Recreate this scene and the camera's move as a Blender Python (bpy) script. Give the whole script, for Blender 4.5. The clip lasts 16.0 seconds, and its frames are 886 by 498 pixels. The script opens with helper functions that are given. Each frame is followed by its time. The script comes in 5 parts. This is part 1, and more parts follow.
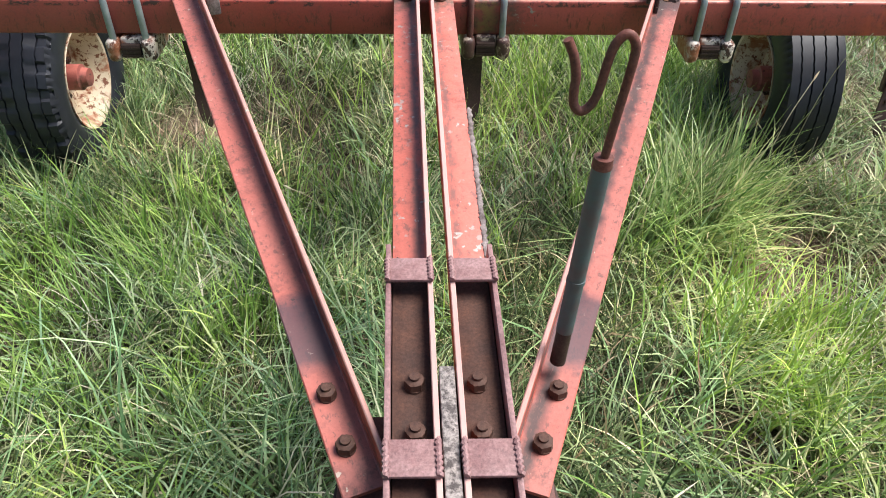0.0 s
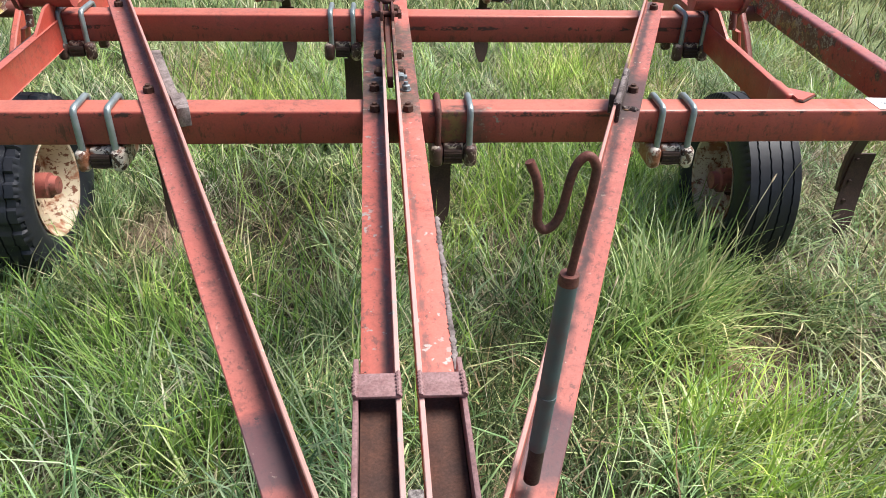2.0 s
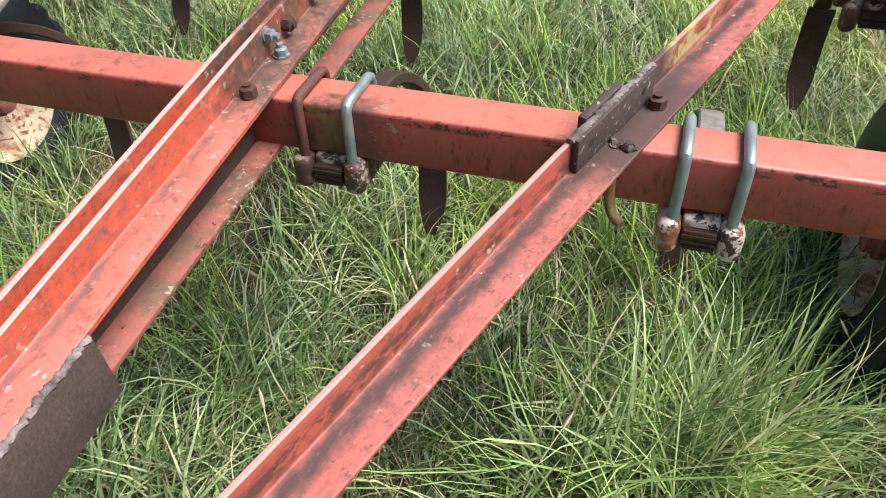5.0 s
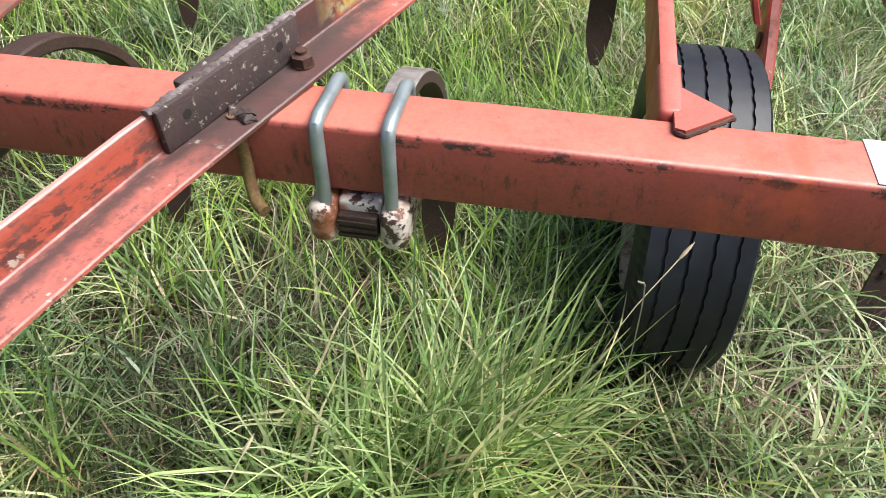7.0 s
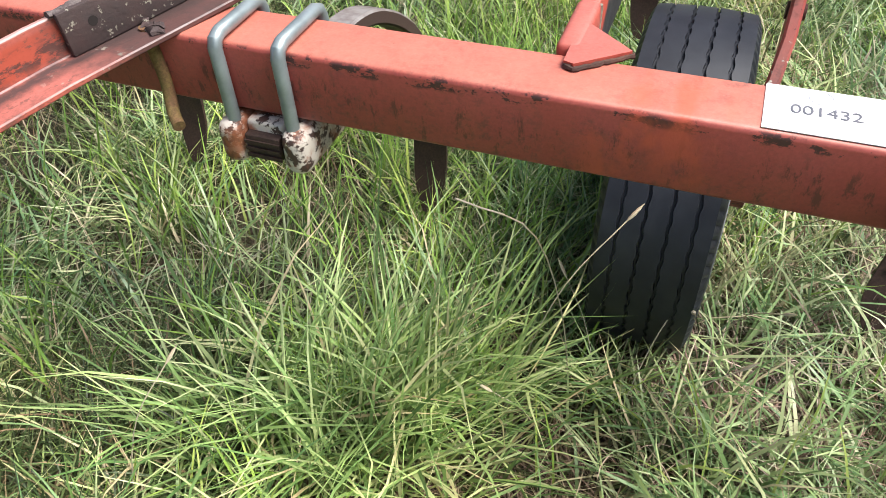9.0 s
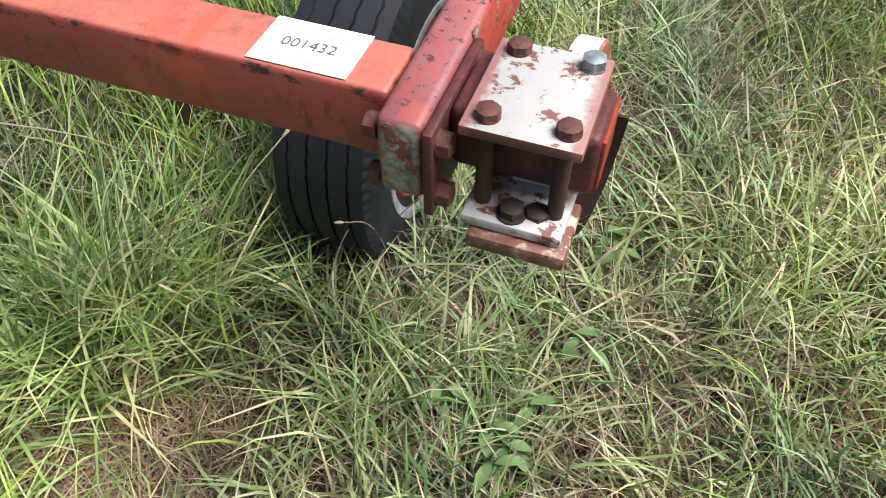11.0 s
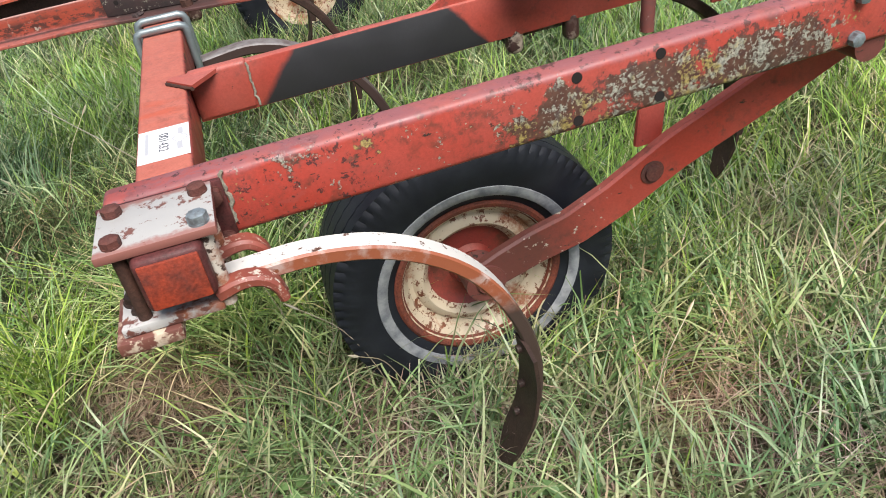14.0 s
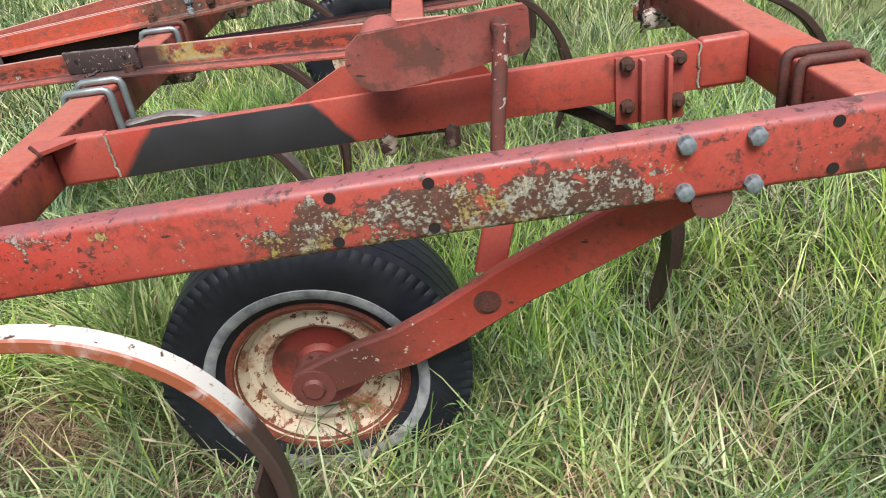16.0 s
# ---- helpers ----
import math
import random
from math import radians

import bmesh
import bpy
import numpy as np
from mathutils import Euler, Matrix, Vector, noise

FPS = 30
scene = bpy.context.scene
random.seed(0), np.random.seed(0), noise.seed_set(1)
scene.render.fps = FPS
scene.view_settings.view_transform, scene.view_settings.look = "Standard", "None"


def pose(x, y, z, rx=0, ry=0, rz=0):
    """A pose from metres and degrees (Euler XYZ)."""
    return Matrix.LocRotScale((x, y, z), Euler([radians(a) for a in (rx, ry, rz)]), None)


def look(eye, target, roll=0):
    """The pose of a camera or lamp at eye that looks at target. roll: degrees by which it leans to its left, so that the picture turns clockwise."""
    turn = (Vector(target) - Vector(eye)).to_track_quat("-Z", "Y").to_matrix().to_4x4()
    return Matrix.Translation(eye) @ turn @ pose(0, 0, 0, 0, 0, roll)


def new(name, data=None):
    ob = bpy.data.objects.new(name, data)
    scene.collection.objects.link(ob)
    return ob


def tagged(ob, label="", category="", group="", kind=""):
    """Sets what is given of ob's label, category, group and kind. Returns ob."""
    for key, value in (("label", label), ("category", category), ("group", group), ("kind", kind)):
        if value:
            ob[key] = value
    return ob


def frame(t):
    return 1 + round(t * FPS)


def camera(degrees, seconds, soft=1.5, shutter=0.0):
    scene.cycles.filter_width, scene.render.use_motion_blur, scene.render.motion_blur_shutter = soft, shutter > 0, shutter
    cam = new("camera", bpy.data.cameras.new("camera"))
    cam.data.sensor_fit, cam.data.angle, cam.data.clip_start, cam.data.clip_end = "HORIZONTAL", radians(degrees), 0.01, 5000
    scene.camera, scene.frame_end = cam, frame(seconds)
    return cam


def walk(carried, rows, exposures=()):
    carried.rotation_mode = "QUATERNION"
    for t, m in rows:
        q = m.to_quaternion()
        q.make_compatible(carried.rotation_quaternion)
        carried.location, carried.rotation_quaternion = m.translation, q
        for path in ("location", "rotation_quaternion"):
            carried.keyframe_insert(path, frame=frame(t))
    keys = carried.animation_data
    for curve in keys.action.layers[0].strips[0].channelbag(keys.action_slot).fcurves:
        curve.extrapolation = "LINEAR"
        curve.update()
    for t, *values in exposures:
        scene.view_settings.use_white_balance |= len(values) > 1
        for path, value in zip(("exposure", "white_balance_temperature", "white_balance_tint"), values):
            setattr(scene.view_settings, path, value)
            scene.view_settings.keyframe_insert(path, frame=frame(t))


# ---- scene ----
cam = camera(61.0, 16.0, soft=0.8, shutter=0.15)

PATH = [
    (0, (0.001, -2.172, 1.788), (0.051, -0.645, 0.498), 1.0),
    (0.5, (-0.007, -2.164, 1.8), (0.062, -0.553, 0.617), 0.9),
    (1, (-0.005, -2.169, 1.81), (0.083, -0.508, 0.699), 1.1),
    (1.5, (-0.002, -2.17, 1.816), (0.106, -0.485, 0.743), 1.4),
    (2, (0.012, -2.142, 1.806), (0.134, -0.468, 0.719), 1.5),
    (2.5, (0.147, -2.013, 1.779), (0.212, -0.358, 0.659), 1.6),
    (3, (0.329, -1.814, 1.764), (0.204, -0.169, 0.632), 1.2),
    (3.2, (0.36, -1.743, 1.75), (0.164, -0.114, 0.605), 0.7),
    (5.3, (0.794, -1.038, 1.622), (0.293, 0.353, 0.275), -3.3),
    (5.5, (0.793, -1.022, 1.625), (0.294, 0.358, 0.266), -4.7),
    (6, (0.849, -1.004, 1.623), (0.423, 0.38, 0.243), -5.3),
    (6.5, (0.999, -0.953, 1.574), (0.733, 0.47, 0.194), -2.4),
    (7, (1.152, -0.79, 1.49), (0.888, 0.628, 0.104), -0.0),
    (7.5, (1.252, -0.7, 1.438), (0.912, 0.66, 0.012), 2.6),
    (8, (1.369, -0.748, 1.42), (0.825, 0.568, 0.016), -0.7),
    (8.2, (1.406, -0.764, 1.425), (0.811, 0.531, 0.022), -1.9),
    (10.3, (1.703, -0.751, 1.4), (1.284, 0.622, 0.008), -4.4),
    (10.5, (1.796, -0.717, 1.442), (1.407, 0.615, 0.002), -2.8),
    (11, (2.039, -0.653, 1.498), (1.619, 0.539, -0.052), 0.3),
    (11.5, (2.117, -0.514, 1.443), (1.598, 0.611, -0.127), 1.0),
    (12, (2.208, -0.282, 1.433), (1.457, 0.686, -0.148), -1.8),
    (12.5, (2.397, -0.057, 1.39), (1.288, 0.608, -0.135), -7.1),
    (13, (2.603, 0.082, 1.405), (1.247, 0.547, 0.011), -9.0),
    (13.5, (2.844, 0.145, 1.463), (1.344, 0.522, 0.194), -9.0),
    (14, (2.96, 0.245, 1.49), (1.369, 0.584, 0.327), -9.8),
    (14.5, (3.075, 0.438, 1.484), (1.421, 0.678, 0.385), -9.3),
    (15, (3.088, 0.571, 1.487), (1.399, 0.679, 0.421), -9.4),
    (15.5, (2.979, 0.763, 1.44), (1.271, 0.799, 0.4), -8.1),
    (16, (2.948, 0.989, 1.446), (1.209, 0.951, 0.458), -8.1),
]

EXPOSURE = [(0.0, 1.05), (1.5, 1.0), (3.0, 0.9), (5.5, 0.97), (6.2, 0.99), (7.0, 1.08), (8.0, 1.08), (10.5, 0.94), (11.0, 0.74), (12.0, 0.53), (12.5, 0.485), (13.0, 0.475), (14.5, 0.51), (16.0, 0.55)]
walk(cam, [(t, look(eye, target, roll)) for t, eye, target, roll in PATH], EXPOSURE)

# ---- light: bright overcast ----
world = bpy.data.worlds.new("sky")
scene.world = world
world.use_nodes = True
wn = world.node_tree.nodes
sky = wn.new("ShaderNodeTexSky")
sky.sky_type = "NISHITA"
sky.sun_disc = False
SUN_EL, SUN_AZ = radians(59), radians(82)   # azimuth from +y towards +x
sky.sun_elevation, sky.sun_rotation = SUN_EL, SUN_AZ
sky.dust_density, sky.air_density = 3.0, 1.0
wn["Background"].inputs["Strength"].default_value = 0.072
world.node_tree.links.new(sky.outputs[0], wn["Background"].inputs["Color"])
sun = new("sun", bpy.data.lights.new("sun", "SUN"))
sun.data.energy, sun.data.angle, sun.data.color = 4.3, radians(36), (1.0, 0.975, 0.95)
sun_way = Vector((math.sin(SUN_AZ) * math.cos(SUN_EL), math.cos(SUN_AZ) * math.cos(SUN_EL), math.sin(SUN_EL)))
sun.matrix_world = look(sun_way * 20, (0, 0, 0))


# ---- materials ----
class Mat:
    """Short-hand for a node material with a Principled surface."""

    def __init__(self, name, rough=0.5, metal=0.0):
        self.m = bpy.data.materials.new(name)
        self.m.use_nodes = True
        self.n, self.l = self.m.node_tree.nodes, self.m.node_tree.links
        self.b = self.n["Principled BSDF"]
        self.b.inputs["Roughness"].default_value, self.b.inputs["Metallic"].default_value = rough, metal
        self.co = self.n.new("ShaderNodeTexCoord").outputs["Object"]

    def noise(self, scale, detail=4.0, rough=0.6, co=None, stretch=None):
        t = self.n.new("ShaderNodeTexNoise")
        t.inputs["Scale"].default_value, t.inputs["Detail"].default_value, t.inputs["Roughness"].default_value = scale, detail, rough
        src = co or self.co
        if stretch:
            mp = self.n.new("ShaderNodeMapping")
            mp.inputs["Scale"].default_value = stretch
            self.l.new(src, mp.inputs["Vector"])
            src = mp.outputs[0]
        self.l.new(src, t.inputs["Vector"])
        return t.outputs["Fac"]

    def voronoi(self, scale, feature="F1"):
        t = self.n.new("ShaderNodeTexVoronoi")
        t.feature = feature
        t.inputs["Scale"].default_value = scale
        self.l.new(self.co, t.inputs["Vector"])
        return t.outputs["Distance"]

    def ramp(self, fac, *stops):
        r = self.n.new("ShaderNodeValToRGB")
        el = r.color_ramp.elements
        while len(el) < len(stops):
            el.new(0.5)
        for e, (p, c) in zip(el, stops):
            e.position = p
            e.color = (c, c, c, 1) if isinstance(c, (int, float)) else (*c, 1)
        self.l.new(fac, r.inputs["Fac"])
        return r.outputs["Color"]

    def mix(self, fac, a, b, mode="MIX"):
        x = self.n.new("ShaderNodeMix")
        x.data_type, x.blend_type = "RGBA", mode
        for sock, v in ((x.inputs[0], fac), (x.inputs[6], a), (x.inputs[7], b)):
            if isinstance(v, (int, float)):
                sock.default_value = v
            elif isinstance(v, tuple):
                sock.default_value = (*v, 1)
            else:
                self.l.new(v, sock)
        return x.outputs[2]

    def maths(self, op, a, b=0.0):
        x = self.n.new("ShaderNodeMath")
        x.operation = op
        for sock, v in zip(x.inputs, (a, b)):
            if isinstance(v, (int, float)):
                sock.default_value = v
            else:
                self.l.new(v, sock)
        return x.outputs[0]

    def colour(self, c):
        if isinstance(c, tuple):
            self.b.inputs["Base Color"].default_value = (*c, 1)
        else:
            self.l.new(c, self.b.inputs["Base Color"])
        return self

    def rough(self, c):
        self.l.new(c, self.b.inputs["Roughness"])
        return self

    def bump(self, height, strength=0.3, distance=0.002):
        b = self.n.new("ShaderNodeBump")
        b.inputs["Strength"].default_value, b.inputs["Distance"].default_value = strength, distance
        self.l.new(height, b.inputs["Height"])
        self.l.new(b.outputs[0], self.b.inputs["Normal"])
        return self


RED, PINK = (0.30, 0.045, 0.034), (0.36, 0.085, 0.07)
RUST, DARK = (0.085, 0.035, 0.022), (0.03, 0.02, 0.017)


def painted(name, red=RED, pink=PINK, wear=0.62, chips=0.66, lichen=0.0, rough=0.42, patch=None, faded_lit_top=(0.43, 0.125, 0.098)):
    """Old implement paint: faded, scraped to dark steel and rust; lichen: share of the surface under lichen."""
    m = Mat(name, rough)
    m.b.inputs["Specular IOR Level"].default_value = 0.5
    fade = m.ramp(m.noise(3.0, 3), (0.35, 0.0), (0.68, 1.0))
    base = m.mix(fade, red, pink)
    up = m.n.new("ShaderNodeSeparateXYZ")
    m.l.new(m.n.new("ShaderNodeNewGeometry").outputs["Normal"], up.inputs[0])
    # upward faces paler: some fading, plus the brighter light on tops put into colour
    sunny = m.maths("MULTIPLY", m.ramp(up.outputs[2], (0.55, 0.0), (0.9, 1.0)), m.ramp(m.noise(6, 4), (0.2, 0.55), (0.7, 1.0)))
    base = m.mix(sunny, base, faded_lit_top)
    grain = m.ramp(m.noise(160, 4, 0.7), (0.35, 0.87), (0.65, 1.06))
    base = m.mix(1.0, base, grain, "MULTIPLY")
    blot = m.maths("MULTIPLY", m.ramp(m.noise(7, 5, 0.65), (wear, 0.0), (wear + 0.07, 1.0)), 0.75)
    base = m.mix(blot, base, RUST)
    chip = m.ramp(m.noise(55, 5, 0.7, stretch=(0.45, 0.45, 1.0)), (chips, 0.0), (chips + 0.02, 1.0))
    base = m.mix(chip, base, DARK)
    grime = m.maths("MULTIPLY", m.ramp(m.noise(44, 8, 0.82), (0.50, 0.0), (0.60, 0.7)), m.ramp(m.noise(4.5, 4, 0.6), (0.42, 0.08), (0.62, 0.9)))
    base = m.mix(grime, base, (0.085, 0.042, 0.034))
    height = m.noise(90, 5, 0.6)
    if lichen:
        x, y, z = axes(m)
        run = m.maths("ADD", m.noise(2.6, 3, 0.55), m.maths("MULTIPLY", span(m, y, 0.45, 1.56, 0.35), lichen))
        low = m.maths("MULTIPLY", span(m, z, 0.0, 0.925, 0.02, 0.05), m.ramp(run, (0.50, 0.0), (0.68, 1.0)))
        low = m.maths("MULTIPLY", low, span(m, y, 0.42, 1.62, 0.14, 0.1))
        scar = m.maths("ADD", m.noise(13, 6, 0.68), m.maths("MULTIPLY", low, 0.20))
        dark = m.ramp(scar, (0.60, 0.0), (0.64, 0.92))
        scab = m.maths("ADD", m.voronoi(9), m.maths("MULTIPLY", m.maths("SUBTRACT", m.noise(38, 6, 0.7), 0.5), 0.55))
        scab = m.maths("MULTIPLY", m.ramp(scab, (0.16, 0.95), (0.21, 0.0)), m.ramp(m.noise(3.3, 2), (0.32, 0.0), (0.44, 1.0)))
        dark = m.maths("MAXIMUM", dark, scab)
        base = m.mix(dark, base, m.ramp(m.noise(60, 4), (0.35, (0.055, 0.034, 0.026)), (0.7, (0.12, 0.07, 0.05))))
        crumb = m.maths("ADD", m.noise(120, 4, 0.6), m.maths("MULTIPLY", m.noise(26, 4, 0.6), 0.8))
        crumb = m.maths("ADD", crumb, m.maths("MULTIPLY", m.maths("MAXIMUM", low, m.maths("MULTIPLY", dark, 0.85)), 0.17))
        spot = m.ramp(m.maths("SUBTRACT", crumb, 0.5), (0.59, 0.0), (0.615, 1.0))
        tone = m.ramp(m.noise(150, 3), (0.35, 0.45), (0.62, 1.25))
        crust = m.mix(m.ramp(m.noise(9, 4, 0.6), (0.50, 0.0), (0.57, 0.9)), (0.32, 0.315, 0.26), (0.33, 0.25, 0.07))
        crust = m.mix(1.0, crust, tone, "MULTIPLY")
        base = m.mix(spot, base, crust)
        height = m.maths("ADD", height, m.maths("MULTIPLY", spot, 2.0))
    if patch:
        base = patch(m, base)
    m.colour(base).bump(height, 0.35, 0.0012)
    m.rough(m.ramp(m.noise(14, 4), (0.3, rough - 0.1), (0.7, rough + 0.18)))
    return m.m


def span(m, v, lo, hi, soft, ragged=0.0):
    """1 where the value lies between lo and hi, with soft and ragged ends."""
    if ragged:
        v = m.maths("ADD", v, m.maths("MULTIPLY", m.maths("SUBTRACT", m.noise(28, 4), 0.5), ragged))
    a = m.n.new("ShaderNodeMapRange")
    a.inputs["From Min"].default_value, a.inputs["From Max"].default_value = lo, lo + soft
    b = m.n.new("ShaderNodeMapRange")
    b.inputs["From Min"].default_value, b.inputs["From Max"].default_value = hi, hi - soft
    m.l.new(v, a.inputs["Value"])
    m.l.new(v, b.inputs["Value"])
    return m.maths("MULTIPLY", a.outputs[0], b.outputs[0])


def axes(m):
    x = m.n.new("ShaderNodeSeparateXYZ")
    m.l.new(m.co, x.inputs[0])
    return x.outputs


def sprayed(m, base):
    """A slanted patch of black spray along the side beam."""
    x, y, z = axes(m)
    k = m.maths("MULTIPLY", m.maths("SUBTRACT", z, 0.86), 0.85)
    k2 = m.maths("ABSOLUTE", x)
    f = m.maths("MULTIPLY", span(m, k2, 1.3095, 3.0, 0.001), m.maths("MULTIPLY", span(m, m.maths("SUBTRACT", y, k), 0.272, 3.0, 0.02, 0.02), span(m, m.maths("ADD", y, k), -1.0, 0.775, 0.014, 0.03)))
    return m.mix(f, base, (0.028, 0.028, 0.030))


def scorched(s):
    """Angle iron in its own axes: x across, y along, z up the lip; the joint of s = 1 is burnt."""

    def patch(m, base):
        x, y, z = axes(m)
        x = m.maths("MULTIPLY", x, s)
        z = m.maths("ADD", z, m.maths("MAXIMUM", 0.0, m.maths("SUBTRACT", 0.068, m.maths("MULTIPLY", y, 0.068 / 1.5))))
        streak = m.maths("MULTIPLY", span(m, x, -0.034, 0.1, 0.002), m.ramp(m.noise(62, 7, 0.76, stretch=(1, 0.4, 1)), (0.46, 0.0), (0.51, 1.0)))
        lip = m.maths("MULTIPLY", span(m, z, 0.012, 0.060, 0.006), span(m, x, -0.034, 0.1, 0.002))
        base = m.mix(m.maths("MULTIPLY", lip, 0.7), base, (0.36, 0.062, 0.032))
        base = m.mix(m.maths("MULTIPLY", m.maths("MULTIPLY", span(m, z, 0.009, 0.052, 0.012, 0.02), streak), 0.9), base, (0.062, 0.031, 0.026))
        dirt = m.maths("MULTIPLY", span(m, x, -0.034, 0.012, 0.018, 0.035), span(m, z, -0.02, 0.012, 0.001))
        base = m.mix(m.maths("MULTIPLY", m.maths("MULTIPLY", dirt, 1.0 if s > 0 else 0.35), m.ramp(m.noise(75, 8, 0.8, stretch=(1, 0.35, 1)), (0.29, 0.0), (0.44, 0.95))), base, (0.05, 0.032, 0.031))
        fine = m.maths("MULTIPLY", m.ramp(m.noise(90, 6, 0.75, stretch=(1, 0.5, 1)), (0.56, 0.0), (0.61, 1.0)), 0.8)
        base = m.mix(fine, base, (0.12, 0.055, 0.045))
        base = m.mix(m.maths("MULTIPLY", span(m, z, 0.063, 0.09, 0.002, 0.004), 0.7), base, (0.45, 0.27, 0.24))
        stain = m.maths("MULTIPLY", span(m, y, 0.23, 0.43, 0.035, 0.05), span(m, z, -0.02, 0.012, 0.001))
        base = m.mix(m.maths("MULTIPLY", stain, 0.85), base, (0.07, 0.045, 0.052))
        spot = m.maths("MULTIPLY", m.ramp(m.noise(48, 5, 0.6), (0.655, 0.0), (0.675, 1.0)), m.ramp(m.noise(3, 2), (0.45, 0.0), (0.6, 1.0)))
        base = m.mix(spot, base, (0.45, 0.40, 0.33))
        if s > 0:
            base = m.mix(m.maths("MULTIPLY", span(m, y, 1.50, 1.97, 0.10, 0.16), 0.88), base, (0.052, 0.034, 0.032))
            moss = m.maths("MULTIPLY", m.maths("MULTIPLY", span(m, y, 1.86, 2.14, 0.06), span(m, z, 0.012, 0.08, 0.01)), m.ramp(m.noise(16, 5, 0.65), (0.47, 0.0), (0.55, 1.0)))
            base = m.mix(moss, base, m.ramp(m.noise(70, 4), (0.40, (0.40, 0.27, 0.05)), (0.62, (0.36, 0.34, 0.22))))
        return base

    return patch


def trodden(m, base):
    """Dirt in the corner beside the lip of each tongue rail, darker towards the toolbar."""
    x, y, z = axes(m)
    x = m.maths("DIVIDE", m.maths("ADD", m.maths("ADD", x, m.maths("MULTIPLY", y, 0.0245)), 0.0117), 0.94)
    streak = m.ramp(m.noise(34, 6, 0.72, stretch=(1, 0.3, 1)), (0.34, 0.0), (0.52, 0.92))
    corner = m.maths("ADD", span(m, x, -0.040, -0.011, 0.012, 0.03), span(m, x, 0.039, 0.068, 0.012, 0.03))
    base = m.mix(m.maths("MULTIPLY", corner, streak), base, (0.15, 0.075, 0.065))
    fine = m.maths("MULTIPLY", m.ramp(m.noise(80, 6, 0.75, stretch=(1, 0.5, 1)), (0.56, 0.0), (0.61, 1.0)), 0.75)
    base = m.mix(fine, base, (0.14, 0.07, 0.06))
    near = m.maths("MULTIPLY", span(m, y, -0.12, 0.75, 0.10, 0.2), m.ramp(m.noise(26, 6, 0.72), (0.34, 0.35), (0.52, 0.97)))
    base = m.mix(near, base, m.ramp(m.noise(60, 5, 0.7), (0.4, (0.06, 0.036, 0.03)), (0.62, (0.115, 0.075, 0.05))))
    rise = m.maths("SUBTRACT", z, m.maths("MULTIPLY", y, 0.08))
    base = m.mix(m.maths("MULTIPLY", span(m, rise, 0.9885, 1.2, 0.001, 0.003), 0.8), base, (0.46, 0.31, 0.285))
    spot = m.maths("MULTIPLY", m.ramp(m.noise(42, 5, 0.6), (0.62, 0.0), (0.64, 1.0)), m.ramp(m.noise(4, 2), (0.45, 0.0), (0.6, 1.0)))
    return m.mix(spot, base, (0.30, 0.29, 0.27))


def hub_end(m, base):
    """The arm's lower end is dark maroon, with a few lichen spots."""
    x, y, z = axes(m)
    base = m.mix(m.maths("MULTIPLY", span(m, y, -1.0, 0.92, 0.16, 0.12), 0.9), base, (0.10, 0.038, 0.031))
    spot = m.maths("MULTIPLY", m.ramp(m.noise(52, 4, 0.55), (0.655, 0.0), (0.675, 1.0)), span(m, y, 0.66, 1.0, 0.1))
    return m.mix(spot, base, (0.46, 0.43, 0.36))


def beam_ends(m, base):
    """Maroon, rusted front end of the side beam, and a bleached top."""
    x, y, z = axes(m)
    base = m.mix(m.maths("MULTIPLY", span(m, y, -1.0, 0.14, 0.04, 0.10), m.ramp(m.noise(14, 5, 0.7), (0.36, 0.45), (0.55, 0.95))), base, (0.145, 0.040, 0.040))
    top = m.maths("MULTIPLY", span(m, m.maths("SUBTRACT", z, m.maths("MULTIPLY", y, 0.0205)), 0.906, 2.0, 0.012, 0.024), m.ramp(m.noise(10, 5, 0.7), (0.36, 0.30), (0.56, 0.92)))
    base = m.mix(top, base, (0.27, 0.10, 0.105))
    mould = m.maths("MULTIPLY", span(m, y, 0.5, 3.0, 0.2), m.ramp(m.noise(34, 7, 0.78), (0.555, 0.0), (0.585, 0.85)))
    base = m.mix(mould, base, (0.075, 0.038, 0.034))
    raw = m.maths("MULTIPLY", span(m, y, -1.0, 0.42, 0.10, 0.1), m.ramp(m.noise(24, 7, 0.78, stretch=(1, 0.5, 1)), (0.53, 0.0), (0.57, 0.6)))
    base = m.mix(raw, base, (0.36, 0.07, 0.055))
    pit = m.maths("MULTIPLY", span(m, y, -1.0, 0.5, 0.1, 0.1), m.ramp(m.noise(62, 6, 0.72), (0.585, 0.0), (0.605, 0.9)))
    base = m.mix(pit, base, (0.05, 0.024, 0.024))
    front = m.maths("MULTIPLY", span(m, y, -1.0, -0.046, 0.004), m.ramp(m.noise(34, 6, 0.75), (0.44, 0.0), (0.49, 1.0)))
    return m.mix(front, base, m.ramp(m.noise(80, 4), (0.4, (0.12, 0.13, 0.11)), (0.6, (0.30, 0.31, 0.27))))


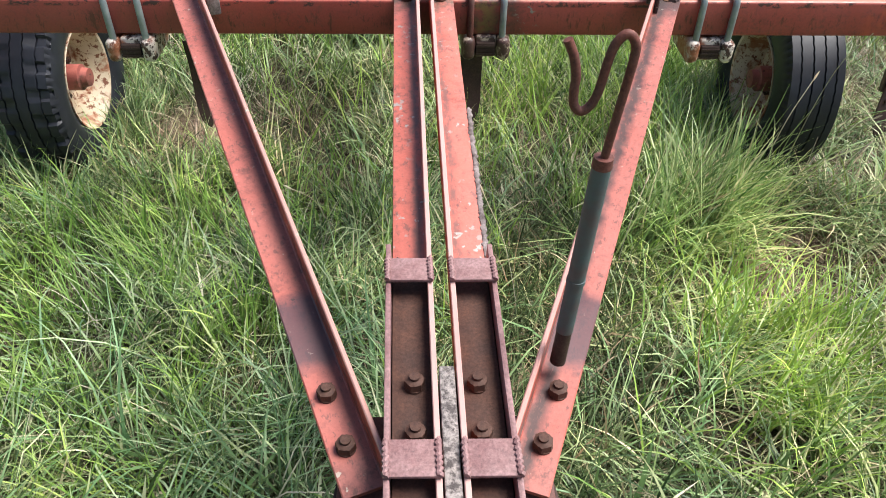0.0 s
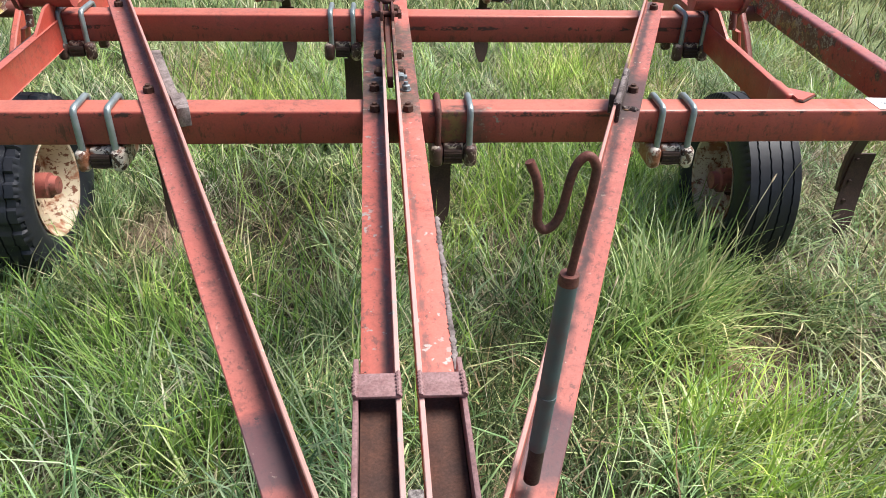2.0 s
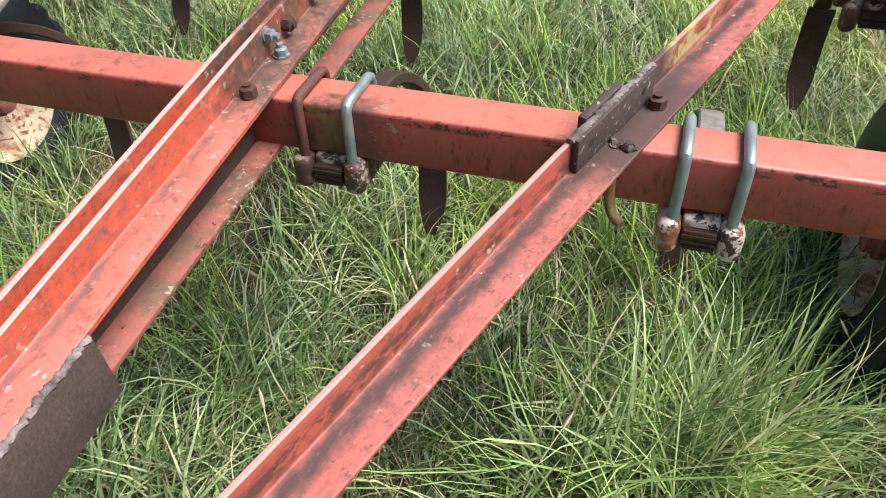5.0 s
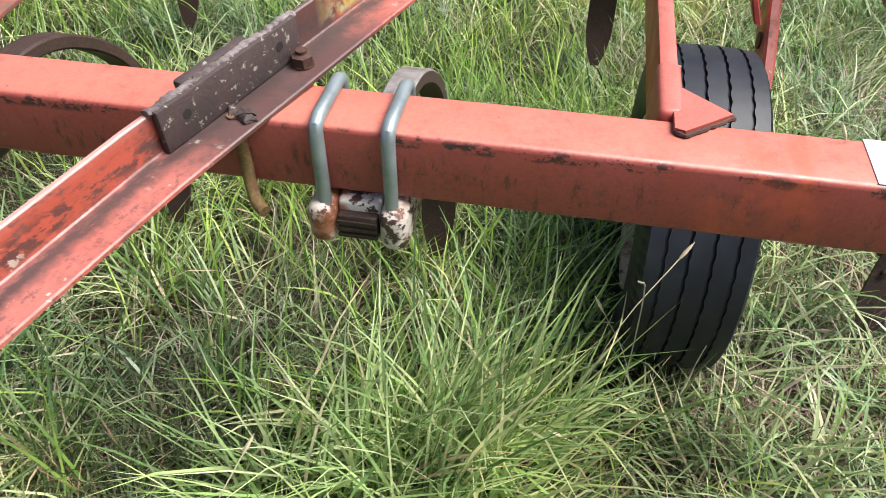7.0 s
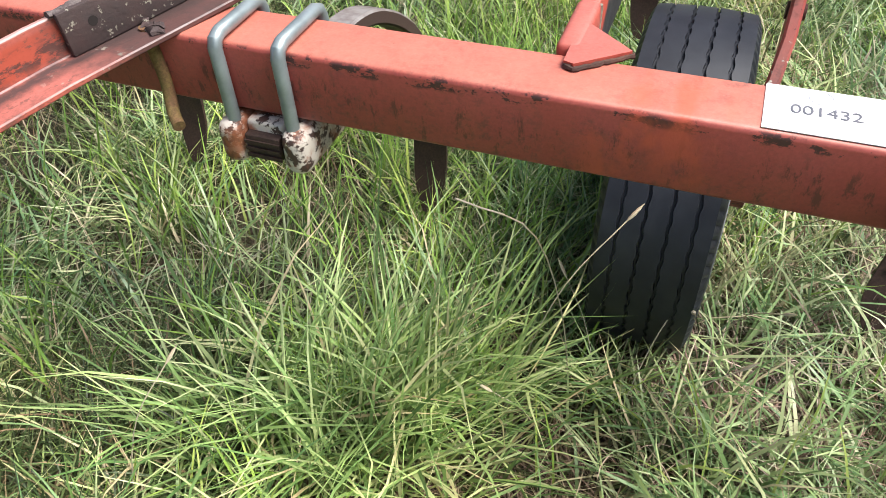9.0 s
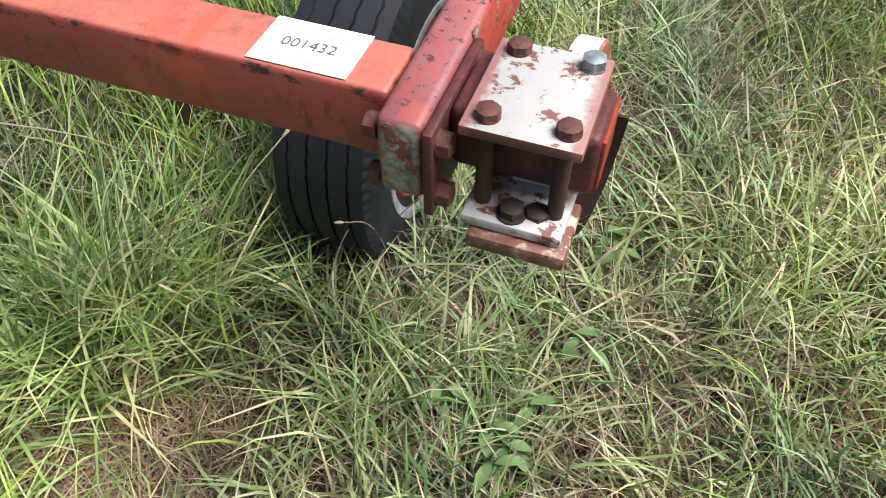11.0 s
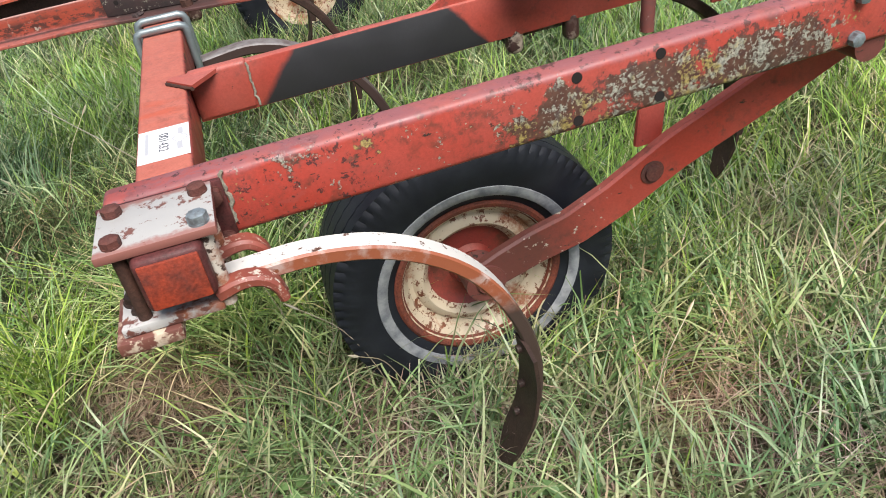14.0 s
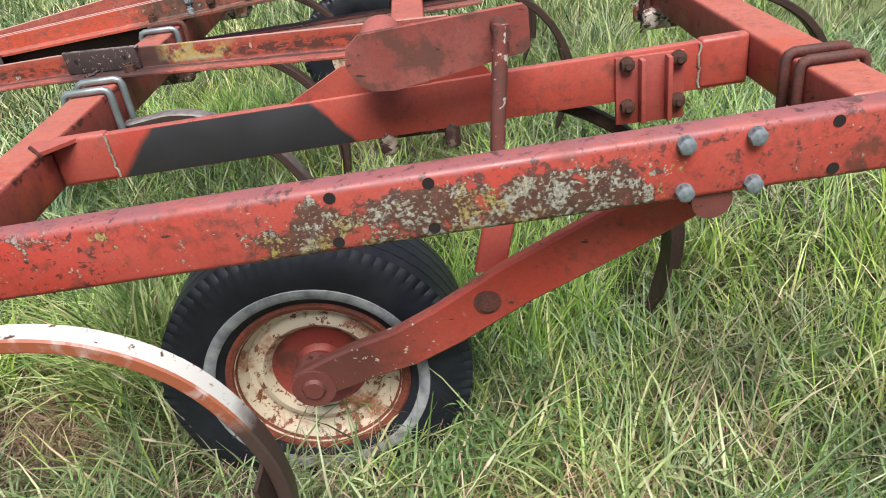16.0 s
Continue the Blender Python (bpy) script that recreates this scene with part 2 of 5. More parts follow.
def scuffed(m, base):
    """Black scrapes just under the top edge, and fine dark scratches, on the front of the toolbar."""
    x, y, z = axes(m)
    edge = m.maths("MULTIPLY", span(m, z, 0.893, 0.914, 0.005, 0.010), m.ramp(m.noise(13, 6, 0.78, stretch=(1, 1, 1.6)), (0.525, 0.0), (0.55, 1.0)))
    base = m.mix(edge, base, (0.05, 0.021, 0.018))
    low = m.maths("MULTIPLY", span(m, z, 0.80, 0.89, 0.02), m.ramp(m.noise(22, 8, 0.8, stretch=(1.7, 1, 0.55)), (0.55, 0.0), (0.59, 0.85)))
    base = m.mix(low, base, (0.10, 0.03, 0.024))
    fresh = m.maths("MULTIPLY", span(m, x, 1.33, 1.52, 0.04, 0.06), m.ramp(m.noise(12, 4, stretch=(1.5, 0.4, 1)), (0.45, 0.0), (0.6, 0.6)))
    base = m.mix(fresh, base, (0.46, 0.085, 0.04))
    grime = m.maths("MULTIPLY", span(m, x, 0.105, 0.31, 0.05, 0.05), m.maths("MULTIPLY", span(m, y, -0.1, 0.05, 0.01), m.ramp(m.noise(15, 5, 0.7), (0.38, 0.2), (0.55, 0.9))))
    base = m.mix(grime, base, (0.06, 0.035, 0.028))
    moss = m.maths("MULTIPLY", span(m, x, 0.150, 0.225, 0.02, 0.03), m.maths("MULTIPLY", span(m, y, -0.1, 0.004, 0.002), m.ramp(m.noise(22, 5, 0.7), (0.46, 0.0), (0.54, 0.85))))
    base = m.mix(moss, base, (0.16, 0.105, 0.035))
    grey = m.maths("MULTIPLY", span(m, x, 0.26, 0.36, 0.03, 0.03), m.maths("MULTIPLY", span(m, y, -0.1, 0.05, 0.01), m.ramp(m.noise(30, 5, 0.7), (0.58, 0.0), (0.61, 0.9))))
    return m.mix(grey, base, (0.20, 0.21, 0.17))


PAINT_BAR = painted("scuffed toolbar paint", (0.275, 0.047, 0.036), (0.305, 0.066, 0.052), wear=0.70, chips=0.69, patch=scuffed, faded_lit_top=(0.45, 0.142, 0.10))
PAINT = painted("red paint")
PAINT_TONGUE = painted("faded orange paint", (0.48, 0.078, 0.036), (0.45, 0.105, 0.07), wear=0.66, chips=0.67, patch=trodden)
PAINT_HUB = painted("greasy maroon paint", (0.13, 0.035, 0.028), (0.17, 0.055, 0.045), wear=0.52, chips=0.63, rough=0.55, faded_lit_top=(0.17, 0.06, 0.05))
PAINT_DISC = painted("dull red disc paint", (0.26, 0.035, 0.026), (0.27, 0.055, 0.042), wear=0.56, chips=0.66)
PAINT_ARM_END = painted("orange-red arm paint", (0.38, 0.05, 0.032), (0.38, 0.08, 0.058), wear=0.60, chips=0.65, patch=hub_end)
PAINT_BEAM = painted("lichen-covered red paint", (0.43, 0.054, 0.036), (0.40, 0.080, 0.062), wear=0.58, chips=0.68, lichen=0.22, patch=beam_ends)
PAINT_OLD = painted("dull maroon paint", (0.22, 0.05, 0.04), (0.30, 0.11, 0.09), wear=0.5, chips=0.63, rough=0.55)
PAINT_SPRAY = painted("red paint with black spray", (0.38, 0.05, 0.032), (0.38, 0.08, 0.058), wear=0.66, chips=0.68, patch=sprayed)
BRACES = {k: painted("faded brace paint", (0.38, 0.075, 0.05), (0.42, 0.13, 0.10), wear=0.69, chips=0.70, faded_lit_top=(0.36, 0.118, 0.097), patch=scorched(k)) for k in (1, -1)}
def mossed(m, base):
    """Grey-green moss and crumbs on a rail close to the grass."""
    f = m.ramp(m.noise(9, 6, 0.7), (0.48, 0.0), (0.60, 0.8))
    base = m.mix(f, base, (0.10, 0.075, 0.05))
    f = m.maths("MULTIPLY", m.ramp(m.noise(80, 5, 0.65), (0.58, 0.0), (0.61, 1.0)), m.ramp(m.noise(7, 3), (0.50, 0.0), (0.60, 1.0)))
    return m.mix(f, base, (0.26, 0.26, 0.19))


PAINT_MOSS = painted("mossy maroon paint", (0.22, 0.05, 0.04), (0.30, 0.10, 0.08), wear=0.55, chips=0.63, rough=0.6, patch=mossed, faded_lit_top=(0.27, 0.09, 0.075))
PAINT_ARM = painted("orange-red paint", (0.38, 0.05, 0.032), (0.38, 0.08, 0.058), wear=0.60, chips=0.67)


def rusty(name, a, b, rough=0.7):
    m = Mat(name, rough)
    m.b.inputs["Specular IOR Level"].default_value = 0.25
    c = m.mix(m.ramp(m.noise(22, 5, 0.65), (0.35, 0.0), (0.68, 1.0)), a, b)
    c = m.mix(1.0, c, m.ramp(m.noise(190, 4, 0.7), (0.3, 0.6), (0.7, 1.25)), "MULTIPLY")
    m.colour(c).bump(m.noise(120, 5, 0.65), 0.5, 0.0015)
    return m.m


STEEL_RUST = rusty("rusted steel", (0.085, 0.04, 0.028), (0.05, 0.028, 0.023))
RIM_RUST = rusty("red-brown rim rust", (0.23, 0.062, 0.036), (0.12, 0.045, 0.034), 0.7)
STEEL_DARK = rusty("dark worn steel", (0.04, 0.026, 0.022), (0.06, 0.035, 0.028), 0.55)
SIDE_BROWN = rusty("dull brown plate", (0.082, 0.056, 0.046), (0.058, 0.042, 0.036), 0.75)
TUBE = rusty("dark maroon rust", (0.125, 0.034, 0.033), (0.055, 0.025, 0.024), 0.5)
STEEL_MAROON = rusty("rust over old red paint", (0.13, 0.045, 0.035), (0.085, 0.045, 0.04), 0.6)
PRIMER = rusty("dull mauve primer", (0.27, 0.165, 0.165), (0.19, 0.10, 0.10), 0.55)
GRIT = rusty("grey weathered weld metal", (0.25, 0.21, 0.205), (0.06, 0.045, 0.042), 0.8)
LICHEN = rusty("grey-green lichen crust", (0.36, 0.35, 0.28), (0.20, 0.16, 0.12), 0.9)
m = Mat("spotted rusty rod", 0.65)
c = m.mix(m.ramp(m.noise(20, 5), (0.4, 0.0), (0.65, 1.0)), (0.17, 0.045, 0.035), (0.10, 0.045, 0.038))
m.colour(m.mix(m.ramp(m.noise(48, 4, 0.55), (0.60, 0.0), (0.62, 1.0)), c, (0.50, 0.48, 0.42))).bump(m.noise(110, 5), 0.4, 0.0012)
ROD = m.m
MOSSY = rusty("mossy rust", (0.20, 0.15, 0.05), (0.13, 0.05, 0.04), 0.8)
m = Mat("scabbed dark plate", 0.75)
c = m.mix(m.ramp(m.noise(24, 5, 0.65), (0.35, 0.0), (0.68, 1.0)), (0.055, 0.032, 0.03), (0.035, 0.025, 0.024))
c = m.mix(m.ramp(m.noise(70, 5, 0.65), (0.60, 0.0), (0.63, 1.0)), c, (0.26, 0.24, 0.19))
m.colour(c).bump(m.noise(60, 6, 0.7), 0.7, 0.003)
SCAB = m.m
m = Mat("gritty filler", 0.9)
m.colour(m.mix(m.ramp(m.noise(85, 6, 0.75), (0.42, 0.0), (0.58, 1.0)), (0.075, 0.062, 0.06), (0.33, 0.29, 0.27))).bump(m.noise(70, 6, 0.75), 0.9, 0.006)
GRAVEL = m.m
RUST_ORANGE = rusty("orange rust", (0.40, 0.058, 0.026), (0.13, 0.036, 0.027), 0.7)


def chipped(name, white, under, amount, flanks=False, rust=(0.27, 0.085, 0.04)):
    m = Mat(name, 0.5)
    c = m.mix(m.ramp(m.noise(9, 4), (0.35, 0.0), (0.75, 0.6)), white, tuple(0.82 * v for v in white))
    c = m.mix(m.ramp(m.noise(40, 6, 0.7), (amount, 0.0), (amount + 0.03, 1.0)), c, under)
    c = m.mix(m.ramp(m.noise(11, 5, 0.7), (amount - 0.03, 0.0), (amount + 0.08, 0.9)), c, rust)
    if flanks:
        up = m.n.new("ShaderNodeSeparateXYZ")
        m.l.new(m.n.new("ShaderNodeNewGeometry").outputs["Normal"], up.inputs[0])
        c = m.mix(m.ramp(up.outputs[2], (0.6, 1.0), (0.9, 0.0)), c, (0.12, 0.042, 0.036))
        x, y, z = axes(m)
        rim = m.maths("ADD", m.maths("ABSOLUTE", m.maths("SUBTRACT", m.maths("ABSOLUTE", x), 1.913)), m.maths("MULTIPLY", m.noise(30, 5), 0.05))
        c = m.mix(m.ramp(rim, (0.078, 0.0), (0.088, 0.85)), c, (0.27, 0.105, 0.085))
    m.colour(c).bump(m.noise(60, 5, 0.6), 0.35, 0.001)
    return m.m


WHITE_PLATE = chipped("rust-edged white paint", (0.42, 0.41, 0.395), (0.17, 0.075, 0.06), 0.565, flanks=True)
WHITE_CHIPPED = chipped("chipped white paint", (0.46, 0.445, 0.43), (0.14, 0.055, 0.042), 0.545)
WHITE_WORN = chipped("worn white paint over rust", (0.60, 0.54, 0.47), (0.05, 0.027, 0.022), 0.505, rust=(0.30, 0.10, 0.045))
DARK_CREAM = chipped("dark casting with scraps of cream", (0.48, 0.40, 0.31), (0.055, 0.028, 0.024), 0.46, rust=(0.075, 0.035, 0.03))
RUST_CREAM = chipped("rust with scraps of cream paint", (0.55, 0.45, 0.34), (0.15, 0.055, 0.042), 0.46, rust=(0.16, 0.058, 0.042))
EAR = chipped("scraps of white over orange rust", (0.58, 0.50, 0.42), (0.22, 0.055, 0.038), 0.425, rust=(0.24, 0.06, 0.04))
CREAM = chipped("cream rim paint", (0.62, 0.52, 0.38), (0.17, 0.06, 0.03), 0.545, rust=(0.30, 0.10, 0.045))

m = Mat("worn shank paint", 0.5)
geo = m.n.new("ShaderNodeNewGeometry")
split = m.n.new("ShaderNodeSeparateXYZ")
m.l.new(geo.outputs["Normal"], split.inputs[0])
flank = m.ramp(m.maths("ABSOLUTE", split.outputs[0]), (0.45, 0.0), (0.7, 1.0))
c = m.mix(m.ramp(m.noise(45, 6, 0.7), (0.60, 0.0), (0.63, 1.0)), (0.60, 0.59, 0.56), (0.10, 0.05, 0.035))
c = m.mix(m.maths("MULTIPLY", flank, m.ramp(m.noise(25, 5), (0.30, 0.55), (0.5, 1.0))), c, (0.29, 0.085, 0.04))
x, y, z = m.n.new("ShaderNodeSeparateXYZ").outputs
m.l.new(m.co, m.n[-1].inputs[0])
c = m.mix(span(m, z, -3.0, -0.31, 0.06, 0.05), c, (0.055, 0.034, 0.028))
m.colour(c).bump(m.noise(90, 5), 0.35, 0.001)
SHANK_PAINT = m.m
m = Mat("grey-topped shank paint", 0.55)
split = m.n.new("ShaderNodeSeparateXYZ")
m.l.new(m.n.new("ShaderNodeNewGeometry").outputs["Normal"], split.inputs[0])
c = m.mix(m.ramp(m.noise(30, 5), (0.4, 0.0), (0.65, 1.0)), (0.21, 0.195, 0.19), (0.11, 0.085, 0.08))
# grey only where a face turns up, dark brown on all others
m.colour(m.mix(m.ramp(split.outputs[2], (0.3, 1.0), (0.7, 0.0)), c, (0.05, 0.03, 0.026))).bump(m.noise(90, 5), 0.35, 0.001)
SHANK_GREY = m.m
m = Mat("galvanised steel", 0.42, 0.55)
m.colour(m.mix(m.ramp(m.noise(30, 4), (0.3, 0.0), (0.7, 1.0)), (0.30, 0.35, 0.36), (0.20, 0.235, 0.24))).bump(m.noise(150), 0.2, 0.0006)
ZINC = m.m
m = Mat("blue-grey bolt steel", 0.5, 0.35)
m.colour(m.mix(m.ramp(m.noise(60, 4), (0.35, 0.0), (0.65, 1.0)), (0.28, 0.33, 0.36), (0.13, 0.14, 0.145))).bump(m.noise(170), 0.25, 0.0006)
BOLT_GREY = m.m
m = Mat("teal worn pipe paint", 0.6)
m.colour(m.mix(m.ramp(m.noise(18, 5), (0.42, 0.0), (0.7, 1.0)), (0.065, 0.095, 0.10), (0.085, 0.06, 0.06))).bump(m.noise(130), 0.3, 0.001)
TEAL = m.m
m = Mat("tyre rubber", 0.52)
m.b.inputs["Specular IOR Level"].default_value = 0.45
m.colour(m.mix(m.ramp(m.noise(12, 5, 0.65), (0.4, 0.0), (0.75, 1.0)), (0.008, 0.0095, 0.015), (0.020, 0.023, 0.031))).bump(m.noise(260, 3), 0.25, 0.0008)
RUBBER = m.m
m = Mat("weathered white stripe", 0.7)
m.colour(m.ramp(m.noise(24, 5), (0.35, (0.14, 0.15, 0.17)), (0.62, (0.33, 0.34, 0.345))))
WHITEWALL = m.m
m = Mat("paper label", 0.6)
m.colour(m.mix(m.ramp(m.noise(15, 4), (0.4, 0.0), (0.8, 0.6)), (0.80, 0.80, 0.80), (0.66, 0.63, 0.62)))
PAPER = m.m
m = Mat("printed ink", 0.6)
m.colour((0.10, 0.10, 0.12))
INK = m.m
m = Mat("faded ink", 0.6)
m.colour((0.42, 0.42, 0.45))
INK_PALE = m.m
m = Mat("hole", 0.9)
m.colour((0.012, 0.008, 0.007))
HOLE = m.m


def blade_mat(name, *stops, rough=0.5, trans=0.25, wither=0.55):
    m = Mat(name, rough)
    isl = m.n.new("ShaderNodeNewGeometry").outputs["Random Per Island"]
    c = m.ramp(isl, *stops)
    c = m.mix(1.0, c, m.ramp(m.noise(1.3, 3, 0.5), (0.3, (0.76, 0.84, 0.90)), (0.7, (1.26, 1.16, 0.88))), "MULTIPLY")
    c = m.mix(1.0, c, m.ramp(m.noise(5.5, 3, 0.6), (0.32, 0.60), (0.68, 1.22)), "MULTIPLY")   # tuft by tuft
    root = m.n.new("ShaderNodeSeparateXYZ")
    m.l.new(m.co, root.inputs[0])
    worn = m.ramp(m.maths("MULTIPLY", root.outputs[0], 0.5), (0.58, 0.0), (0.78, 1.0))   # poorer ground outside the wheel
    c = m.mix(1.0, c, m.mix(worn, (1.02, 1.05, 1.10), (0.94, 0.91, 0.92)), "MULTIPLY")
    dead = m.ramp(m.noise(4.1, 4, 0.65), (0.53, 0.0), (0.68, wither))
    c = m.mix(m.maths("MULTIPLY", dead, m.maths("ADD", 0.15, m.maths("MULTIPLY", worn, 0.85))), c, (0.33, 0.215, 0.155))
    # withered tan at the foot, darkened to put shade near the ground into colour
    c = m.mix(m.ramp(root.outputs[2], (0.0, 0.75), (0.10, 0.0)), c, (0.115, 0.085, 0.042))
    m.colour(c)
    m.b.inputs["Specular IOR Level"].default_value = 0.4
    tr = m.n.new("ShaderNodeBsdfTranslucent")
    m.l.new(c, tr.inputs["Color"])
    mx = m.n.new("ShaderNodeMixShader")
    mx.inputs[0].default_value = trans
    m.l.new(m.b.outputs[0], mx.inputs[1])
    m.l.new(tr.outputs[0], mx.inputs[2])
    m.l.new(mx.outputs[0], m.n["Material Output"].inputs["Surface"])
    return m.m


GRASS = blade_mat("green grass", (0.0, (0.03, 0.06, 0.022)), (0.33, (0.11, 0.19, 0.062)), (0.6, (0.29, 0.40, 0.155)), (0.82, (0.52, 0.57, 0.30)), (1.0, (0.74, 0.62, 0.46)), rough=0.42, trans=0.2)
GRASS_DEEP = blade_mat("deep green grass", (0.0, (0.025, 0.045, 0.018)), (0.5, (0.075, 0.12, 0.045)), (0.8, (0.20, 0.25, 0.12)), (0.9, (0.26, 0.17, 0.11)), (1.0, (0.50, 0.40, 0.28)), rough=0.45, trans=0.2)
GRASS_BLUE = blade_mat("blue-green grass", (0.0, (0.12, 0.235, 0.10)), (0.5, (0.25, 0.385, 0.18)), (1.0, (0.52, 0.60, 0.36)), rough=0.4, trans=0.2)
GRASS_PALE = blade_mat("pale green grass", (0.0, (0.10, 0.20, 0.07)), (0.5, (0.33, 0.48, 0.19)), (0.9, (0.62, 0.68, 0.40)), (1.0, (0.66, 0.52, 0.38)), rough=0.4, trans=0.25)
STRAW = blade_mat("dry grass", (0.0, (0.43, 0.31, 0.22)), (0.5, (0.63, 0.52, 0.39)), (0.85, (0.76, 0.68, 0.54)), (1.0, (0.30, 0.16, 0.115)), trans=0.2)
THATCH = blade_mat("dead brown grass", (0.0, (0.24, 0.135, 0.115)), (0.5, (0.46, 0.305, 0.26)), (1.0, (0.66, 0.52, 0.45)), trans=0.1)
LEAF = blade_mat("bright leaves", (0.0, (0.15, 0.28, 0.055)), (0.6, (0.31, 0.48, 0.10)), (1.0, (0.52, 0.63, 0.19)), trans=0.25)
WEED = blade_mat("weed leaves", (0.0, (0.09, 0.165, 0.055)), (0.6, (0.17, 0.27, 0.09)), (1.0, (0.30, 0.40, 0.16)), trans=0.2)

m = Mat("soil and thatch", 0.95)
near = m.mix(m.ramp(m.noise(9, 6, 0.7), (0.35, 0.0), (0.7, 1.0)), (0.026, 0.022, 0.014), (0.10, 0.074, 0.046))
far = m.mix(m.ramp(m.noise(2.5, 6, 0.7), (0.3, 0.0), (0.7, 1.0)), (0.075, 0.105, 0.034), (0.19, 0.23, 0.09))
pos = m.n.new("ShaderNodeVectorMath")
pos.operation = "LENGTH"
m.l.new(m.co, pos.inputs[0])
m.colour(m.mix(m.ramp(m.maths("DIVIDE", pos.outputs["Value"], 14.0), (0.21, 0.0), (0.31, 1.0)), near, far)).bump(m.noise(40, 6, 0.7), 0.8, 0.02)
SOIL = m.m


# ---- mesh helpers ----
def box(bm, x0, x1, y0, y1, z0, z1, bev=0.0, seg=2, mat=None):
    """A box in bm, with rounded edges."""
    geo = bmesh.ops.create_cube(bm, size=1.0)["verts"]
    for v in geo:
        v.co = Vector(((x0 + x1) / 2 + v.co.x * (x1 - x0), (y0 + y1) / 2 + v.co.y * (y1 - y0), (z0 + z1) / 2 + v.co.z * (z1 - z0)))
    if bev:
        edges = list({e for v in geo for e in v.link_edges})
        geo = bmesh.ops.bevel(bm, geom=edges, offset=bev, segments=seg, profile=0.5, affect="EDGES")["verts"]
        geo = list({v for v in bm.verts if v.is_valid and v in set(geo)})
    if mat is not None:
        bmesh.ops.transform(bm, matrix=mat, verts=geo)
    return geo


def cyl(bm, p0, p1, r0, r1=None, n=20):
    """A closed cylinder or cone from p0 to p1."""
    p0, p1 = Vector(p0), Vector(p1)
    m = Matrix.Translation((p0 + p1) / 2) @ (p1 - p0).to_track_quat("Z", "Y").to_matrix().to_4x4()
    bmesh.ops.create_cone(bm, cap_ends=True, segments=n, radius1=r0, radius2=r0 if r1 is None else r1, depth=(p1 - p0).length, matrix=m)


def sweep(bm, pts, ring, closed_ring=True, up=(0, 0, 1), twist=None):
    """Sweeps a ring of (a, b) along pts; a lies across the path, b along up made square to it."""
    pts = [Vector(p) for p in pts]
    rows = []
    side0 = None
    for i, p in enumerate(pts):
        d = (pts[min(i + 1, len(pts) - 1)] - pts[max(i - 1, 0)]).normalized()
        side = d.cross(Vector(up))
        if side.length < 1e-3:
            side = side0 or Vector((1, 0, 0))
        side.normalize()
        if side0 and side.dot(side0) < 0:
            side = -side
        side0 = side
        top = side.cross(d).normalized()
        prof = ring(i) if callable(ring) else ring
        rows.append([bm.verts.new(p + side * a + top * b) for a, b in prof])
    k = len(rows[0])
    for r0, r1 in zip(rows, rows[1:]):
        for j in range(k):
            bm.faces.new((r0[j], r0[(j + 1) % k], r1[(j + 1) % k], r1[j]))
    bm.faces.new(rows[0][::-1])
    bm.faces.new(rows[-1])


def circle(r, n=12):
    return [(r * math.cos(2 * math.pi * k / n), r * math.sin(2 * math.pi * k / n)) for k in range(n)]


def rect(w, h, c=0.003):
    w, h = w / 2, h / 2
    return [(-w, -h + c), (-w + c, -h), (w - c, -h), (w, -h + c), (w, h - c), (w - c, h), (-w + c, h), (-w, h - c)]


def smooth_path(ctrl, n=40):
    """A Catmull-Rom curve through the points, n steps in all."""
    p = [Vector(c) for c in ctrl]
    p = [2 * p[0] - p[1], *p, 2 * p[-1] - p[-2]]
    out, spans = [], len(p) - 3
    for k in range(n + 1):
        u = k / n * spans
        i = min(int(u), spans - 1)
        t = u - i
        a, b, c, d = p[i : i + 4]
        out.append(0.5 * ((2 * b) + (c - a) * t + (2 * a - 5 * b + 4 * c - d) * t * t + (3 * b - a - 3 * c + d) * t**3))
    return out


def mesh_of(bm, name, mat, smooth=True):
    bmesh.ops.recalc_face_normals(bm, faces=bm.faces)
    me = bpy.data.meshes.new(name)
    bm.to_mesh(me)
    bm.free()
    me.materials.append(mat)
    if smooth:
        for poly in me.polygons:
            poly.use_smooth = True
        me.set_sharp_from_angle(angle=radians(38))
    return me


def part(name, bm, mat, parent, label="", m=None, smooth=True):
    """Links a bmesh, or a mesh that others share, as one object under a thing or a part."""
    me = bm if isinstance(bm, bpy.types.Mesh) else mesh_of(bm, name, mat, smooth)
    ob = new(name, me)
    ob.parent = parent
    if m is not None:
        ob.matrix_local = m
    if label:
        tagged(ob, label)
    return ob


def hexbolt(r=0.016, h=0.012, tip=0.02, washer=True):
    """A hexagonal bolt head with its washer, along +z."""
    bm = bmesh.new()
    cyl(bm, (0, 0, 0), (0, 0, 0.003), r * (1.2 if washer else 0.98), n=16)
    cyl(bm, (0, 0, 0.003), (0, 0, 0.003 + h), r, r * 0.97, n=6)
    cyl(bm, (0, 0, 0.003 + h), (0, 0, 0.006 + h), r * 0.9, r * 0.55, n=12)
    if tip:
        cyl(bm, (0, 0, h), (0, 0, h + tip), r * 0.5, n=10)
    return bm


